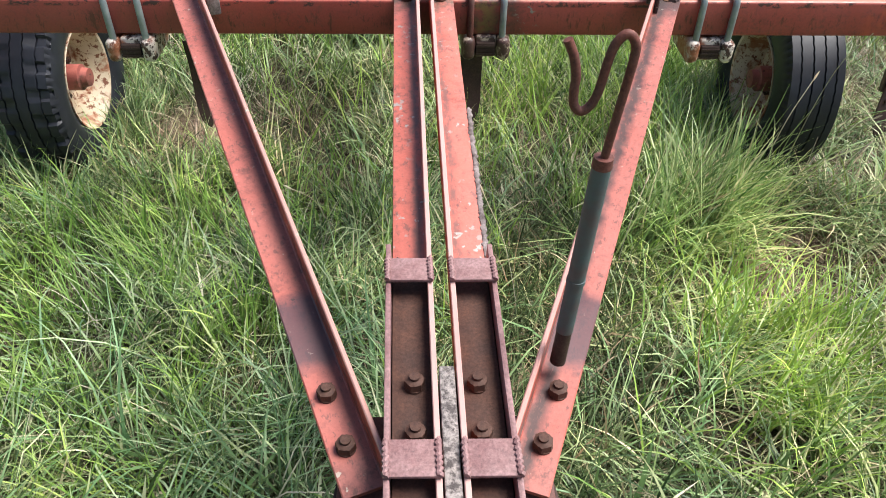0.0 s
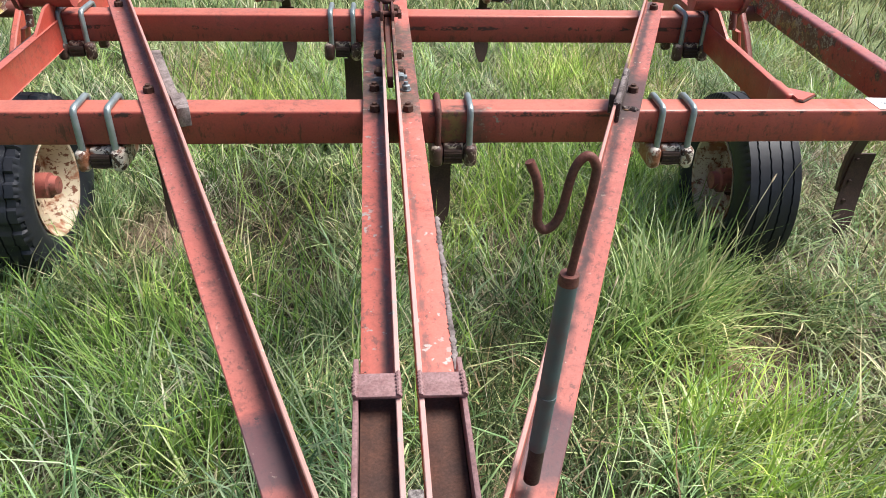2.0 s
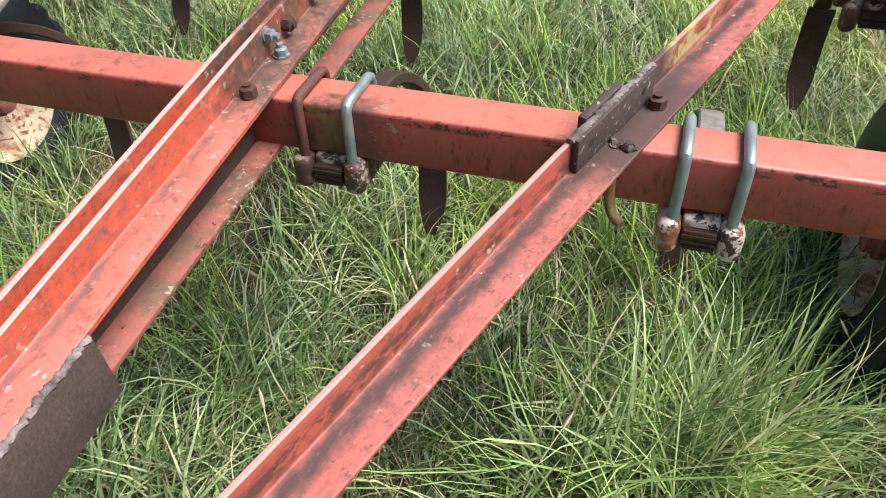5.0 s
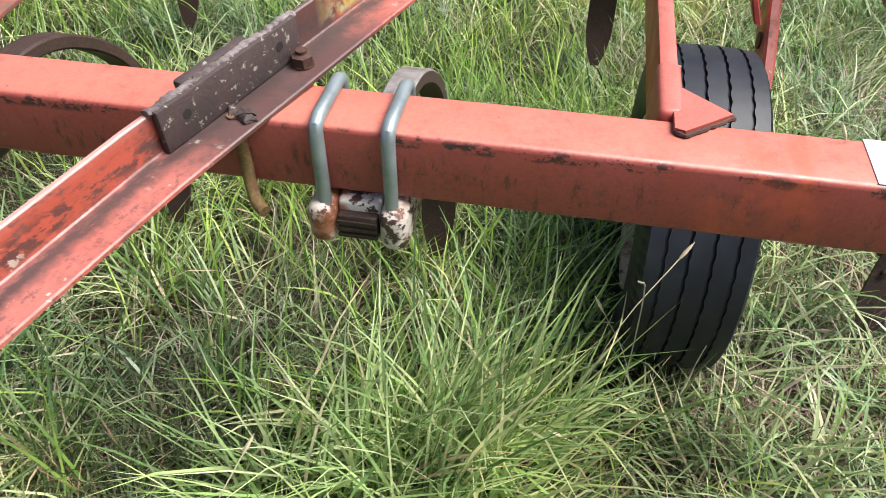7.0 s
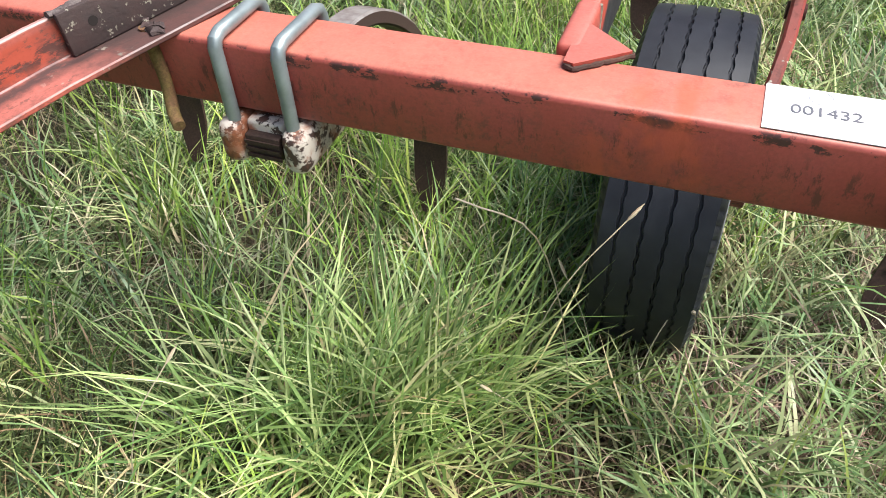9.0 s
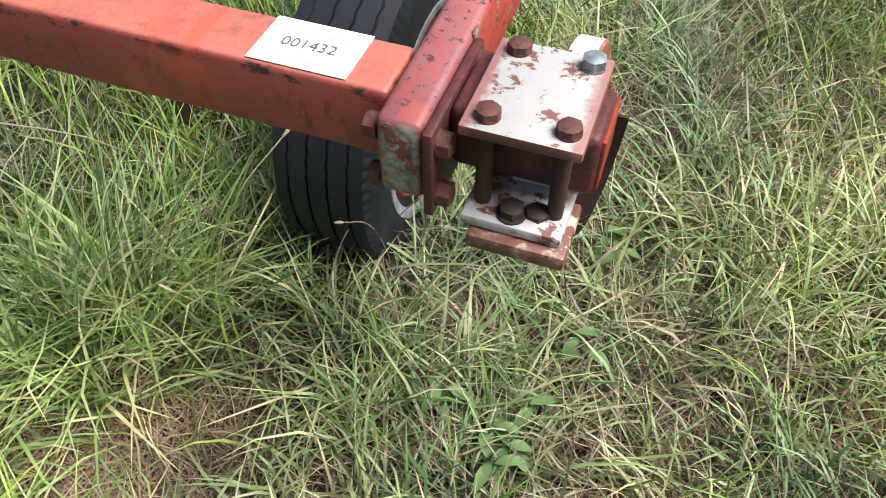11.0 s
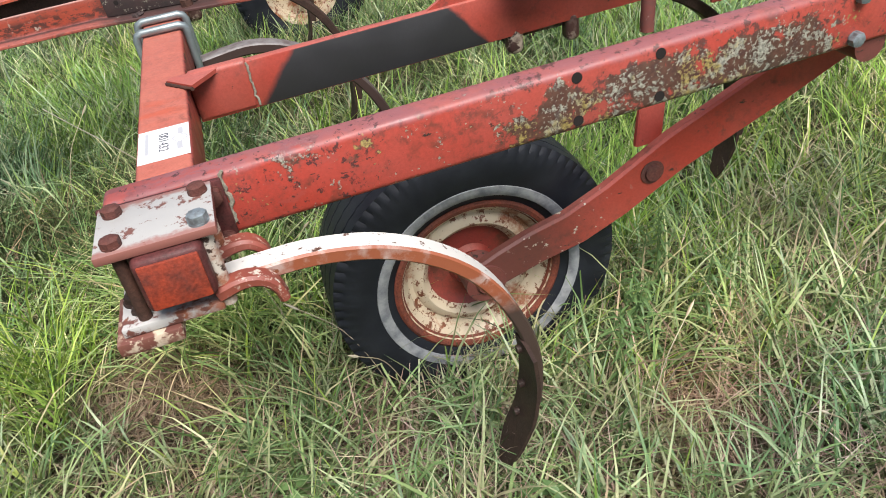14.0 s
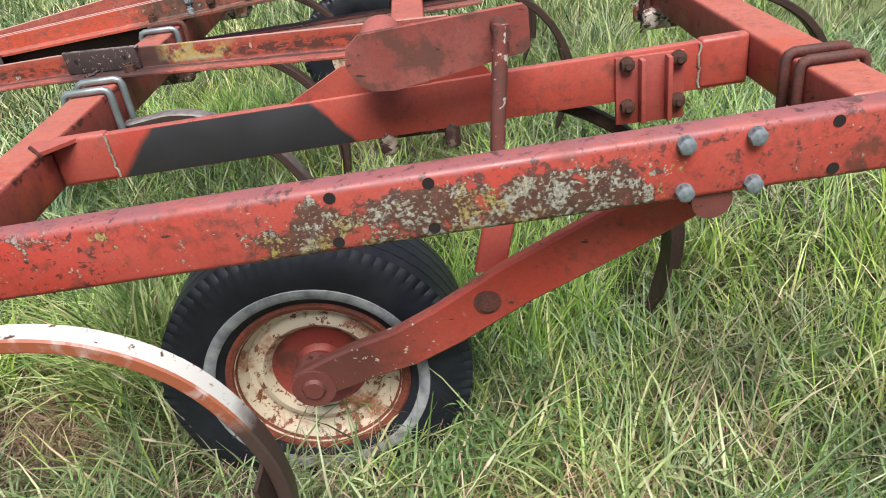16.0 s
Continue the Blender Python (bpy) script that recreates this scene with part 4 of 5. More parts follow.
for s in (1, -1):
    wheel = part("wheel", TYRE if s > 0 else TYRE_LUG, None, machine, "worn black ribbed tyre with a faded white stripe" if s > 0 else "black lugged tyre on a cream rim", Matrix.Translation((WX * s, WY, WZ)) @ Matrix.Rotation(0 if s > 0 else math.pi, 4, "Z"))
    if s > 0:
        part("white_stripe", STRIPE, None, wheel, "faded white sidewall stripe")
    part("rim", RIM_OUT, None, wheel, "rusty cream-painted steel rim")
    part("rim_edge", RIM_EDGE, None, wheel, "rust-brown rim edge")
    part("rim_well", RIM_IN, None, wheel, "rusty cream-painted steel rim")
    part("wheel_disc", DISC, None, wheel, "dull red wheel disc")
    part("hub", HUB, None, wheel)
    for k in range(5):
        a = 2 * math.pi * k / 5
        bolt(wheel, BOLT_NUT_RUST, (0.012, 0.075 * math.cos(a), 0.075 * math.sin(a)), (-1, 0, 0), label="rusty wheel nut")
    # carrying arm outside the wheel
    bm = bmesh.new()
    pts = [(1.582, 0.60, 0.360), (1.586, 0.68, 0.392), (1.592, 0.76, 0.422), (1.612, 0.85, 0.458), (1.626, 0.95, 0.512), (1.634, 1.10, 0.600), (1.668, 1.30, 0.712), (1.690, 1.47, 0.803)]
    rows = []
    vec = [Vector(p) for p in pts]
    hts = (0.043, 0.048, 0.050, 0.052, 0.053, 0.054, 0.055, 0.05)
    for i, p in enumerate(vec):
        d = (vec[min(i + 1, 7)] - vec[max(i - 1, 0)])
        d.x = 0
        d.normalize()
        nrm = Vector((0, -d.z, d.y))
        rows.append([bm.verts.new(((p.x + a) * s, p.y + nrm.y * b, p.z + nrm.z * b)) for a, b in rect(0.03, 2 * hts[i], 0.006)])
    for r0, r1 in zip(rows, rows[1:]):
        for j in range(8):
            bm.faces.new((r0[j], r0[(j + 1) % 8], r1[(j + 1) % 8], r1[j]))
    bm.faces.new(rows[0][::-1])
    bm.faces.new(rows[-1])
    arm = part("wheel_arm", bm, PAINT_ARM_END, machine, "red bent wheel arm with a pinned hole")
    bm = bmesh.new()
    cyl(bm, (1.53 * s, WY, WZ + 0.022), (1.604 * s, WY, WZ + 0.022), 0.050, n=32)
    cyl(bm, (1.604 * s, WY, WZ + 0.022), (1.612 * s, WY, WZ + 0.022), 0.028, 0.022)
    part("axle", bm, PAINT_HUB, arm, "dark maroon hub boss")
    bm = bmesh.new()
    cyl(bm, (1.61 * s, 1.037, 0.566), (1.654 * s, 1.037, 0.566), 0.021, 0.019)
    cyl(bm, (1.644 * s, 1.037, 0.566), (1.6475 * s, 1.037, 0.566), 0.029, n=24)
    part("pin", bm, STEEL_MAROON, arm)
    bm = bmesh.new()
    cyl(bm, (1.67 * s, 1.44, H - 0.100), (1.790 * s, 1.44, H - 0.100), 0.036, n=28)
    part("pivot_bracket", bm, PAINT_HUB, machine)
    for y, z in ((1.386, 0.017), (1.503, 0.017), (1.386, -0.070), (1.503, -0.070)):
        bolt(machine, BOLT_HEAD, (1.80 * s, y, H + z), (s, 0, 0), 0.3 * y, "blue-grey hexagonal bolt head")
    for y in (0.787, 0.955, 1.64, 1.80):
        for z in (-0.012 + y * RISE, -0.097 + y * RISE):
            bm = bmesh.new()
            cyl(bm, (1.795 * s, y, H + z), (1.8012 * s, y, H + z), 0.0105, n=16)
            part("bolt_hole", bm, HOLE, machine)
    # lift linkage
    bm = bmesh.new()
    sweep(bm, [(1.49 * s, 1.128, 1.092), (1.497 * s, 1.108, 0.93), (1.505 * s, 1.098, 0.84)], circle(0.016))
    part("lift_rod", bm, ROD, machine, "rusty lift rod with lichen spots")
    bm = bmesh.new()
    rows = [[bm.verts.new(((x + a) * s, y + b, z)) for a, b in rect(0.018, 0.066, 0.004)] for x, y, z in ((1.530, 1.106, 0.835), (1.540, 1.100, 0.78), (1.565, 1.080, 0.70), (1.595, 1.052, 0.615))]
    for r0, r1 in zip(rows, rows[1:]):
        for j in range(8):
            bm.faces.new((r0[j], r0[(j + 1) % 8], r1[(j + 1) % 8], r1[j]))
    bm.faces.new(rows[0][::-1])
    bm.faces.new(rows[-1])
    bmesh.ops.recalc_face_normals(bm, faces=bm.faces)
    part("link_plate", bm, PAINT_ARM, machine, "red link plate between the lift rod and wheel arm")
    bm = bmesh.new()
    hull = [(0.905, 0.968), (0.858, 0.972), (0.828, 0.992), (0.810, 1.030), (0.816, 1.066), (0.845, 1.090), (1.18, 1.108), (1.191, 1.098), (1.191, 1.022), (1.18, 1.012)]
    lo = [bm.verts.new((1.40 * s, y, z)) for y, z in hull]
    hi = [bm.verts.new((1.418 * s, y, z)) for y, z in hull]
    bm.faces.new(lo)
    bm.faces.new(hi)
    for k in range(len(hull)):
        bm.faces.new((lo[k], lo[(k + 1) % len(hull)], hi[(k + 1) % len(hull)], hi[k]))
    part("lift_lever", bm, PAINT_OLD, machine, "dull maroon lift lever plate")
    bm = bmesh.new()
    cyl(bm, (1.21 * s, 0.880, 1.032), (1.40 * s, 0.880, 1.032), 0.05, n=28)
    part("rockshaft", bm, PAINT, machine, "faded red lift pipe")
    bm = bmesh.new()
    tri = [(0.645, H + 0.012), (0.785, 1.000), (0.84, 1.006), (1.09, 0.975), (1.12, H + 0.02)]
    lo = [bm.verts.new((1.289 * s, y, z)) for y, z in tri]
    hi = [bm.verts.new((1.300 * s, y, z)) for y, z in tri]
    bm.faces.new(lo)
    bm.faces.new(hi)
    for k in range(5):
        bm.faces.new((lo[k], lo[(k + 1) % 5], hi[(k + 1) % 5], hi[k]))
    part("pivot_plate", bm, PAINT_ARM, machine, "red plate standing on the side beam")
    bm = bmesh.new()
    cyl(bm, (1.41 * s, 1.128, 1.075), (1.504 * s, 1.128, 1.075), 0.017)
    part("lever_pin", bm, STEEL_MAROON, machine)
    bm = bmesh.new()
    box(bm, 1.312 * s, 1.324 * s, 1.388, 1.542, H - 0.128, H + 0.027, 0.002)
    bracket = part("side_bracket", bm, PAINT, machine, "dull red bolted side bracket")
    for y in (1.438, 1.497):
        bm = bmesh.new()
        box(bm, 1.3245 * s, 1.352 * s, y, y + 0.011, H - 0.122, H + 0.024, 0.002)
        part("rib", bm, PAINT, bracket)
    for y in (1.412, 1.526):
        for z in (H - 0.083, H + 0.014):
            bolt(bracket, BOLT_NUT_RUST, (1.324 * s, y, z), (s, 0, 0))
# tongue: two pairs of rails with upright inner flanges
# the tongue stands a little askew to the toolbars
skew = Matrix(((0.94, -0.0245, 0, -0.0117), (0, 1, 0, 0), (0, 0, 1, 0), (0, 0, 0, 1)))
tilt = skew @ Matrix.Translation((0, 0, H)) @ Matrix.Rotation(radians(3.44), 4, "X")
for s, x0, x1 in ((-1, -0.078, -0.002), (1, 0.030, 0.106)):
    bm = bmesh.new()
    stations = [-2.1, -1.2, -0.6, 0.0, 1.2]

    def section(i):   # the lip grows taller towards the toolbar
        top = 0.052 + 0.024 * min(max((stations[i] + 1.2) / 1.2, 0.0), 1.0)
        ring = [(x0, 0.003), (x0 + 0.0015, 0.002), (x1, 0.002), (x1, top - 0.0015), (x1 - 0.0015, top), (x1 - 0.0085, top), (x1 - 0.010, top - 0.0015), (x1 - 0.010, 0.014), (x1 - 0.012, 0.012), (x0 + 0.0015, 0.012), (x0, 0.011)]
        return ring if s < 0 else [(x0 + x1 - u, v) for u, v in ring][::-1]

    sweep(bm, [(0, y, 0) for y in stations], section)
    bmesh.ops.transform(bm, matrix=tilt, verts=bm.verts)
    rail = part("tongue_rail", bm, PAINT_TONGUE, machine, "faded orange-red angle iron rail")
    bm = bmesh.new()
    lx = -0.004
    box(bm, x0 + lx if s < 0 else x0 + 0.008, x1 - 0.008 if s < 0 else x1 - 0.003, -2.1, 1.2, H - B - 0.012, H - B - 0.002, 0.002)
    for v in bm.verts:
        v.co.z += 0.0205 * v.co.y
    bmesh.ops.transform(bm, matrix=skew, verts=bm.verts)
    part("lower_rail", bm, PAINT_MOSS, machine, "brown lower tongue rail")
    bm = bmesh.new()
    web = (x1 - 0.016, x1 - 0.008) if s < 0 else (x0 + 0.008, x0 + 0.016)
    box(bm, web[0], web[1], -2.1, -0.002, -0.05, 0.0, 0.001)
    low = [v for v in bm.verts if v.co.z < -0.025]
    bmesh.ops.transform(bm, matrix=tilt, verts=bm.verts)
    for v in low:
        v.co.z = H - B - 0.004 + 0.0205 * v.co.y
    # near-black steel puts the shade of the tongue gap into the web's colour
    part("rail_web", bm, STEEL_DARK, machine, "rusty web of the tongue channel, coloured dark as the shaded gap")
    bm = bmesh.new()
    edge = x0 - 0.012 if s < 0 else x1 + 0.002
    box(bm, edge, edge + 0.010, -2.1, -1.105, -0.01 if s < 0 else 0.0085, 0.052, 0.002)
    bmesh.ops.transform(bm, matrix=tilt, verts=bm.verts)
    part("side_plate", bm, PRIMER, machine, "mauve primed side plate")
    bm = bmesh.new()
    ye = -1.10 if s < 0 else -0.59
    box(bm, edge + 0.001, edge + 0.009, -2.1, ye, -0.112, -0.0105 if s < 0 else 0.008, 0.001)
    bmesh.ops.transform(bm, matrix=tilt, verts=bm.verts)
    side = part("side_web", bm, SIDE_BROWN, machine, "dark brown welded channel side")
    if s > 0:
        wob = random.Random(12)
        for z, r in ((0.010, 0.0052), (-0.112, 0.0036)):
            bm = bmesh.new()
            seam = [tilt @ Vector((edge + 0.003 + wob.uniform(-0.002, 0.002), -1.10 + (ye + 1.10) * k / 120, z + wob.uniform(-0.0012, 0.0012))) for k in range(121)]
            sweep(bm, seam, lambda i: [(wob.uniform(1.0, 1.7) * a, b) for a, b in circle(wob.uniform(0.6, 1.1) * r, 8)])
            part("weld_bead", bm, GRIT, side, "rough grey weld seam")
    bm = bmesh.new()
    box(bm, x0, x1, -2.1, -1.155, 0.0125, 0.018, 0.001)
    bmesh.ops.transform(bm, matrix=tilt, verts=bm.verts)
    part("channel_floor", bm, STEEL_RUST, machine, "dark rusty channel floor")
    for ya, yb in ((-1.205, -1.150), (-1.582, -1.522)):
        bm = bmesh.new()
        box(bm, min(x0, edge), max(x1, edge + 0.01), ya, yb, 0.0525, 0.060, 0.002)
        bmesh.ops.transform(bm, matrix=tilt, verts=bm.verts)
        cross = part("cross_plate", bm, PRIMER, machine, "mauve welded cross plate")
        for wx in (min(x0, edge) + 0.004, max(x1, edge + 0.01) - 0.004):
            bm = bmesh.new()
            line = [tilt @ Vector((wx + 0.0015 * math.sin(k * 2.1), ya + k / 20 * (yb - ya), 0.060)) for k in range(21)]
            sweep(bm, line, lambda i: circle(0.0042 + 0.0016 * (0.5 + 0.5 * math.sin(i * 1.9)), 8))
            part("weld_bead", bm, PRIMER, cross)
    xb = -0.040 if s < 0 else 0.066
    for y, me in ((-1.400, BOLT_NUT_RUST), (-1.492, BOLT_NUT_RUST), (-0.02, BOLT_NUT_RUST), (0.125, BOLT_NUT_GREY if s > 0 else BOLT_NUT_RUST)):
        bolt(rail, me, tilt @ Vector((xb, y, 0.018 if y < -1 else 0.0125)), turn=y)
bm = bmesh.new()
box(bm, 0.001, 0.027, -2.1, -1.385, -0.02, 0.052, 0.003)
bmesh.ops.transform(bm, matrix=tilt, verts=bm.verts)
part("filler_bar", bm, GRAVEL, machine, "grey gritty filler bar between the rails")

# hardware in the gap of the tongue
bm = bmesh.new()
box(bm, 0.004, 0.024, 0.12, 0.86, 0.02, 0.06, 0.004)
bmesh.ops.transform(bm, matrix=tilt, verts=bm.verts)
link = part("link_bar", bm, STEEL_MAROON, machine, "rusty link bar in the tongue gap")
bm = bmesh.new()
for x in (-0.012, 0.030):
    box(bm, x, x + 0.012, 0.56, 0.80, H + 0.067, H + 0.145, 0.010, 3)
cyl(bm, (-0.035, 0.66, H + 0.107), (0.066, 0.66, H + 0.107), 0.011)
for x0, x1 in ((-0.045, -0.030), (0.058, 0.072)):
    cyl(bm, (x0, 0.66, H + 0.107), (x1, 0.66, H + 0.107), 0.017, n=6)
sweep(bm, smooth_path([(0.012 + 0.030 * math.cos(a), 0.74 + 0.05 * math.sin(a), H + 0.147) for a in (0.0, 0.7, 1.57, 2.4, 3.14, 3.9, 4.7, 5.5, 6.2)], 24), circle(0.012, 10))
bmesh.ops.transform(bm, matrix=skew, verts=bm.verts)
part("clevis", bm, STEEL_MAROON, link)

rail_bolts = ((0.041, 0.12, 0.975, 1, BOLT_NUT_GREY), (0.041, 0.20, 0.96, 1, BOLT_NUT_RUST), (0.041, 0.34, 0.965, 1, BOLT_NUT_RUST), (-0.013, 0.20, 0.96, -1, BOLT_NUT_RUST), (-0.013, 0.34, 0.965, -1, BOLT_NUT_RUST), (0.041, 0.72, 1.0, 1, BOLT_NUT_RUST))
for x, y, z, s, me in rail_bolts:
    bolt(link, me, skew @ Vector((x, y, z + 0.035 * y)), (s, 0, 0), y * 9)

# diagonal braces
KINK, DROP = 1.50, 0.068   # bent over the front toolbar, falling towards the hitch
for s in (1, -1):
    foot, top = Vector((0.1164 * s + 0.033, -1.540, 0.833)), Vector((1.232 * s, 1.36, 0.983))
    along = (top - foot)
    along.normalize()
    length = 2.568 / along.y
    across = Vector((along.y, -along.x, 0)).normalized()
    rise = across.cross(along)
    m0 = Matrix(((across.x, along.x, rise.x, foot.x), (across.y, along.y, rise.y, foot.y), (across.z, along.z, rise.z, foot.z), (0, 0, 0, 1)))
    bm = bmesh.new()
    ring = [(-0.036, 0.0), (0.038, 0.0), (0.040, 0.002), (0.040, 0.007), (0.038, 0.009), (-0.025, 0.009), (-0.027, 0.011), (-0.027, 0.065), (-0.029, 0.067), (-0.034, 0.067), (-0.036, 0.065)]
    sweep(bm, [(0, 0, -DROP), (0, KINK, 0), (0, length, 0)], ring if s > 0 else [(-u, v) for u, v in ring][::-1])
    brace = part("diagonal_brace", bm, BRACES[s], machine, "faded red angle iron brace bolted to the tongue", m0)
    for d in (0.080, 0.185, 1.668 / along.y, 2.478 / along.y):
        bolt(brace, BOLT_NUT_RUST, ((0.010 if d < 1 else 0.005) * s, d, 0.009 - DROP * max(0.0, 1 - d / KINK)), turn=d)
    if s > 0:
        bm = bmesh.new()
        box(bm, -0.0265, -0.014, 1.438 / along.y, 1.688 / along.y, 0.010, 0.072, 0.003)
        splice = part("splice_plate", bm, SCAB, brace, "dark rusty splice plate welded to the brace")
        bm = bmesh.new()
        wob = random.Random(8)
        crust = [(-0.026 + wob.uniform(-0.002, 0.002), (1.433 + 0.26 * k / 70) / along.y, 0.070 + wob.uniform(-0.001, 0.001)) for k in range(71)]
        sweep(bm, crust, lambda i: [(wob.uniform(1.3, 1.9) * a, b) for a, b in circle(wob.uniform(0.0035, 0.0055), 8)])
        part("weld_bead", bm, GRIT, splice, "rough grey weld along the top of the splice")
        for d in (1.478, 1.648):
            bm = bmesh.new()
            cyl(bm, (-0.0155, d / along.y, 0.045), (-0.0135, d / along.y, 0.045), 0.007, n=14)
            part("bolt_hole", bm, HOLE, splice)
        bm = bmesh.new()
        box(bm, -0.055, -0.037, 1.498 / along.y, 1.618 / along.y, 0.004, 0.070, 0.005)
        part("splice_plate", bm, SCAB, brace, "dark rusty splice plate welded to the brace")
        bm = bmesh.new()
        hook = [(0.0, 1.533 / along.y, z) for z in (0.012, -0.03, -0.07)] + [(0.004, 1.528 / along.y, -0.100), (0.018, 1.518 / along.y, -0.122), (0.040, 1.51 / along.y, -0.128)]
        sweep(bm, smooth_path(hook, 20), circle(0.0095, 10), up=(0, 1, 0))
        part("u_bolt", bm, MOSSY, brace, "yellow-mossed bent clamp rod")
        wob = random.Random(5)
        bm = bmesh.new()
        crust = [(-0.012 + 0.044 * k / 22, 1.538 / along.y + wob.uniform(-0.005, 0.005), 0.011 + wob.uniform(-0.001, 0.002)) for k in range(23)]
        sweep(bm, crust, lambda i: [(wob.uniform(1.2, 2.4) * a, b) for a, b in circle(wob.uniform(0.003, 0.0075), 7)])
        part("weld_spatter", bm, SCAB, brace, "crusty grey weld lumps on the brace")
    else:
        bm = bmesh.new()
        box(bm, 0.038, 0.074, 1.548 / along.y, 1.968 / along.y, 0.006, 0.020, 0.003)
        part("splice_plate", bm, GRIT, brace, "grey flat plate welded beside the brace")
        bm = bmesh.new()
        box(bm, 0.046, 0.088, 1.508 / along.y, 1.588 / along.y, 0.021, 0.031, 0.003)
        box(bm, 0.050, 0.086, 1.483 / along.y, 1.508 / along.y, -0.03, 0.031, 0.003)
        part("splice_plate", bm, GRIT, brace, "grey bent tab over the toolbar")
bm = bmesh.new()
box(bm, -0.135, 0.202, -1.56, -1.385, H - 0.170, H - 0.159, 0.004)
part("hitch_plate", bm, STEEL_MAROON, machine, "rusty plate under the tongue")
for s in (1, -1):
    bm = bmesh.new()
    box(bm, -0.005, 0.005, -0.30, 0.16, -0.045, 0.0, 0.002)
    bmesh.ops.transform(bm, matrix=Matrix.Translation((0.033 + 0.176 * s, -1.565, H - 0.172)) @ Matrix.Rotation(radians(9 * s), 4, "Z"), verts=bm.verts)
    part("hitch_strap", bm, STEEL_DARK, machine, "dark steel strap on the hitch")

# parking jack on the brace
bm = bmesh.new()
cyl(bm, (0.2290, -1.3258, 0.900), (0.243, -1.323, 1.220), 0.0138, 0.0138)
cyl(bm, (0.2336, -1.3250, 1.005), (0.2339, -1.3250, 1.013), 0.0148)
jack = part("jack_tube", bm, TEAL, machine, "worn teal pipe with a bent steel handle")
bm = bmesh.new()
cyl(bm, (0.2260, -1.3262, 0.825), (0.2291, -1.3258, 0.902), 0.0135, 0.0128)
part("jack_foot", bm, STEEL_DARK, jack, "dark rusty lower end of the pipe")
bm = bmesh.new()
cyl(bm, (0.243, -1.323, 1.216), (0.2435, -1.323, 1.232), 0.0145, 0.0135)
part("collar", bm, STEEL_MAROON, jack)
bm = bmesh.new()
dx, dy = -0.71, 0.03
path = [(0, 1.22), (0.0, 1.29), (0.0, 1.365), (0.006, 1.386), (0.022, 1.396), (0.037, 1.386), (0.043, 1.365), (0.045, 1.328), (0.052, 1.306), (0.068, 1.296), (0.084, 1.306), (0.090, 1.328),
        (0.092, 1.343), (0.103, 1.366), (0.121, 1.388)]
sweep(bm, smooth_path([(0.2435 + dx * a + 0.10 * (z - 1.22), -1.323 + dy * a, z) for a, z in ((a, 1.22 + 1.06 * (z - 1.22)) for a, z in path)], 60), circle(0.0062, 10), up=(0.03, 1.0, 0))
part("handle", bm, STEEL_MAROON, jack, "bent rusty steel rod handle")

# paper lot label on the front toolbar
bm = bmesh.new()
box(bm, 1.541, 1.679, 0.0055, 0.099, H + 0.0006, H + 0.0016)
label = part("paper_label", bm, PAPER, machine, "white paper lot label printed 001432")


def letters(text, size, at, mat, parent):
    cu = bpy.data.curves.new("printed_number", "FONT")
    cu.body, cu.size, cu.align_x, cu.align_y, cu.extrude = text, size, "CENTER", "CENTER", 0.0002
    tmp = bpy.data.objects.new("tmp", cu)
    scene.collection.objects.link(tmp)
    me = bpy.data.meshes.new_from_object(tmp.evaluated_get(bpy.context.evaluated_depsgraph_get()))
    bpy.data.objects.remove(tmp)
    me.materials.clear()
    me.materials.append(mat)
    ob = new("printed_number", me)
    ob.parent = parent
    ob.matrix_local = Matrix.Translation(at)
    return ob


letters("001432", 0.026, (1.608, 0.051, H + 0.0021), INK, label)
for x0, x1, y0, y1 in ((1.558, 1.586, 0.078, 0.088), (1.620, 1.650, 0.076, 0.086), (1.556, 1.646, 0.018, 0.024)):
    bm = bmesh.new()
    box(bm, x0, x1, y0, y1, H + 0.0017, H + 0.0021)
    part("print_bar", bm, INK_PALE, label)
bm = bmesh.new()
for k in range(24):
    a0, a1 = 2 * math.pi * k / 24, 2 * math.pi * (k + 1) / 24
    q = [bm.verts.new((1.603 + r * math.cos(a), 0.082 + r * math.sin(a), H + 0.0021)) for r, a in ((0.0145, a0), (0.0145, a1), (0.0120, a1), (0.0120, a0))]
    bm.faces.new(q)
part("round_mark", bm, INK_PALE, label)


# ---- grass ----
rng = np.random.default_rng(11)


def field(x, y, f, seed):
    """Smooth value noise on a grid, for numpy arrays."""
    g = np.random.default_rng(seed).random((64, 64))
    u, v = (x * f + 400.0) % 64, (y * f + 400.0) % 64
    i, j = u.astype(int), v.astype(int)
    a, b = u - i, v - j
    a, b = a * a * (3 - 2 * a), b * b * (3 - 2 * b)
    i1, j1 = (i + 1) % 64, (j + 1) % 64
    return (g[i, j] * (1 - a) + g[i1, j] * a) * (1 - b) + (g[i, j1] * (1 - a) + g[i1, j1] * a) * b


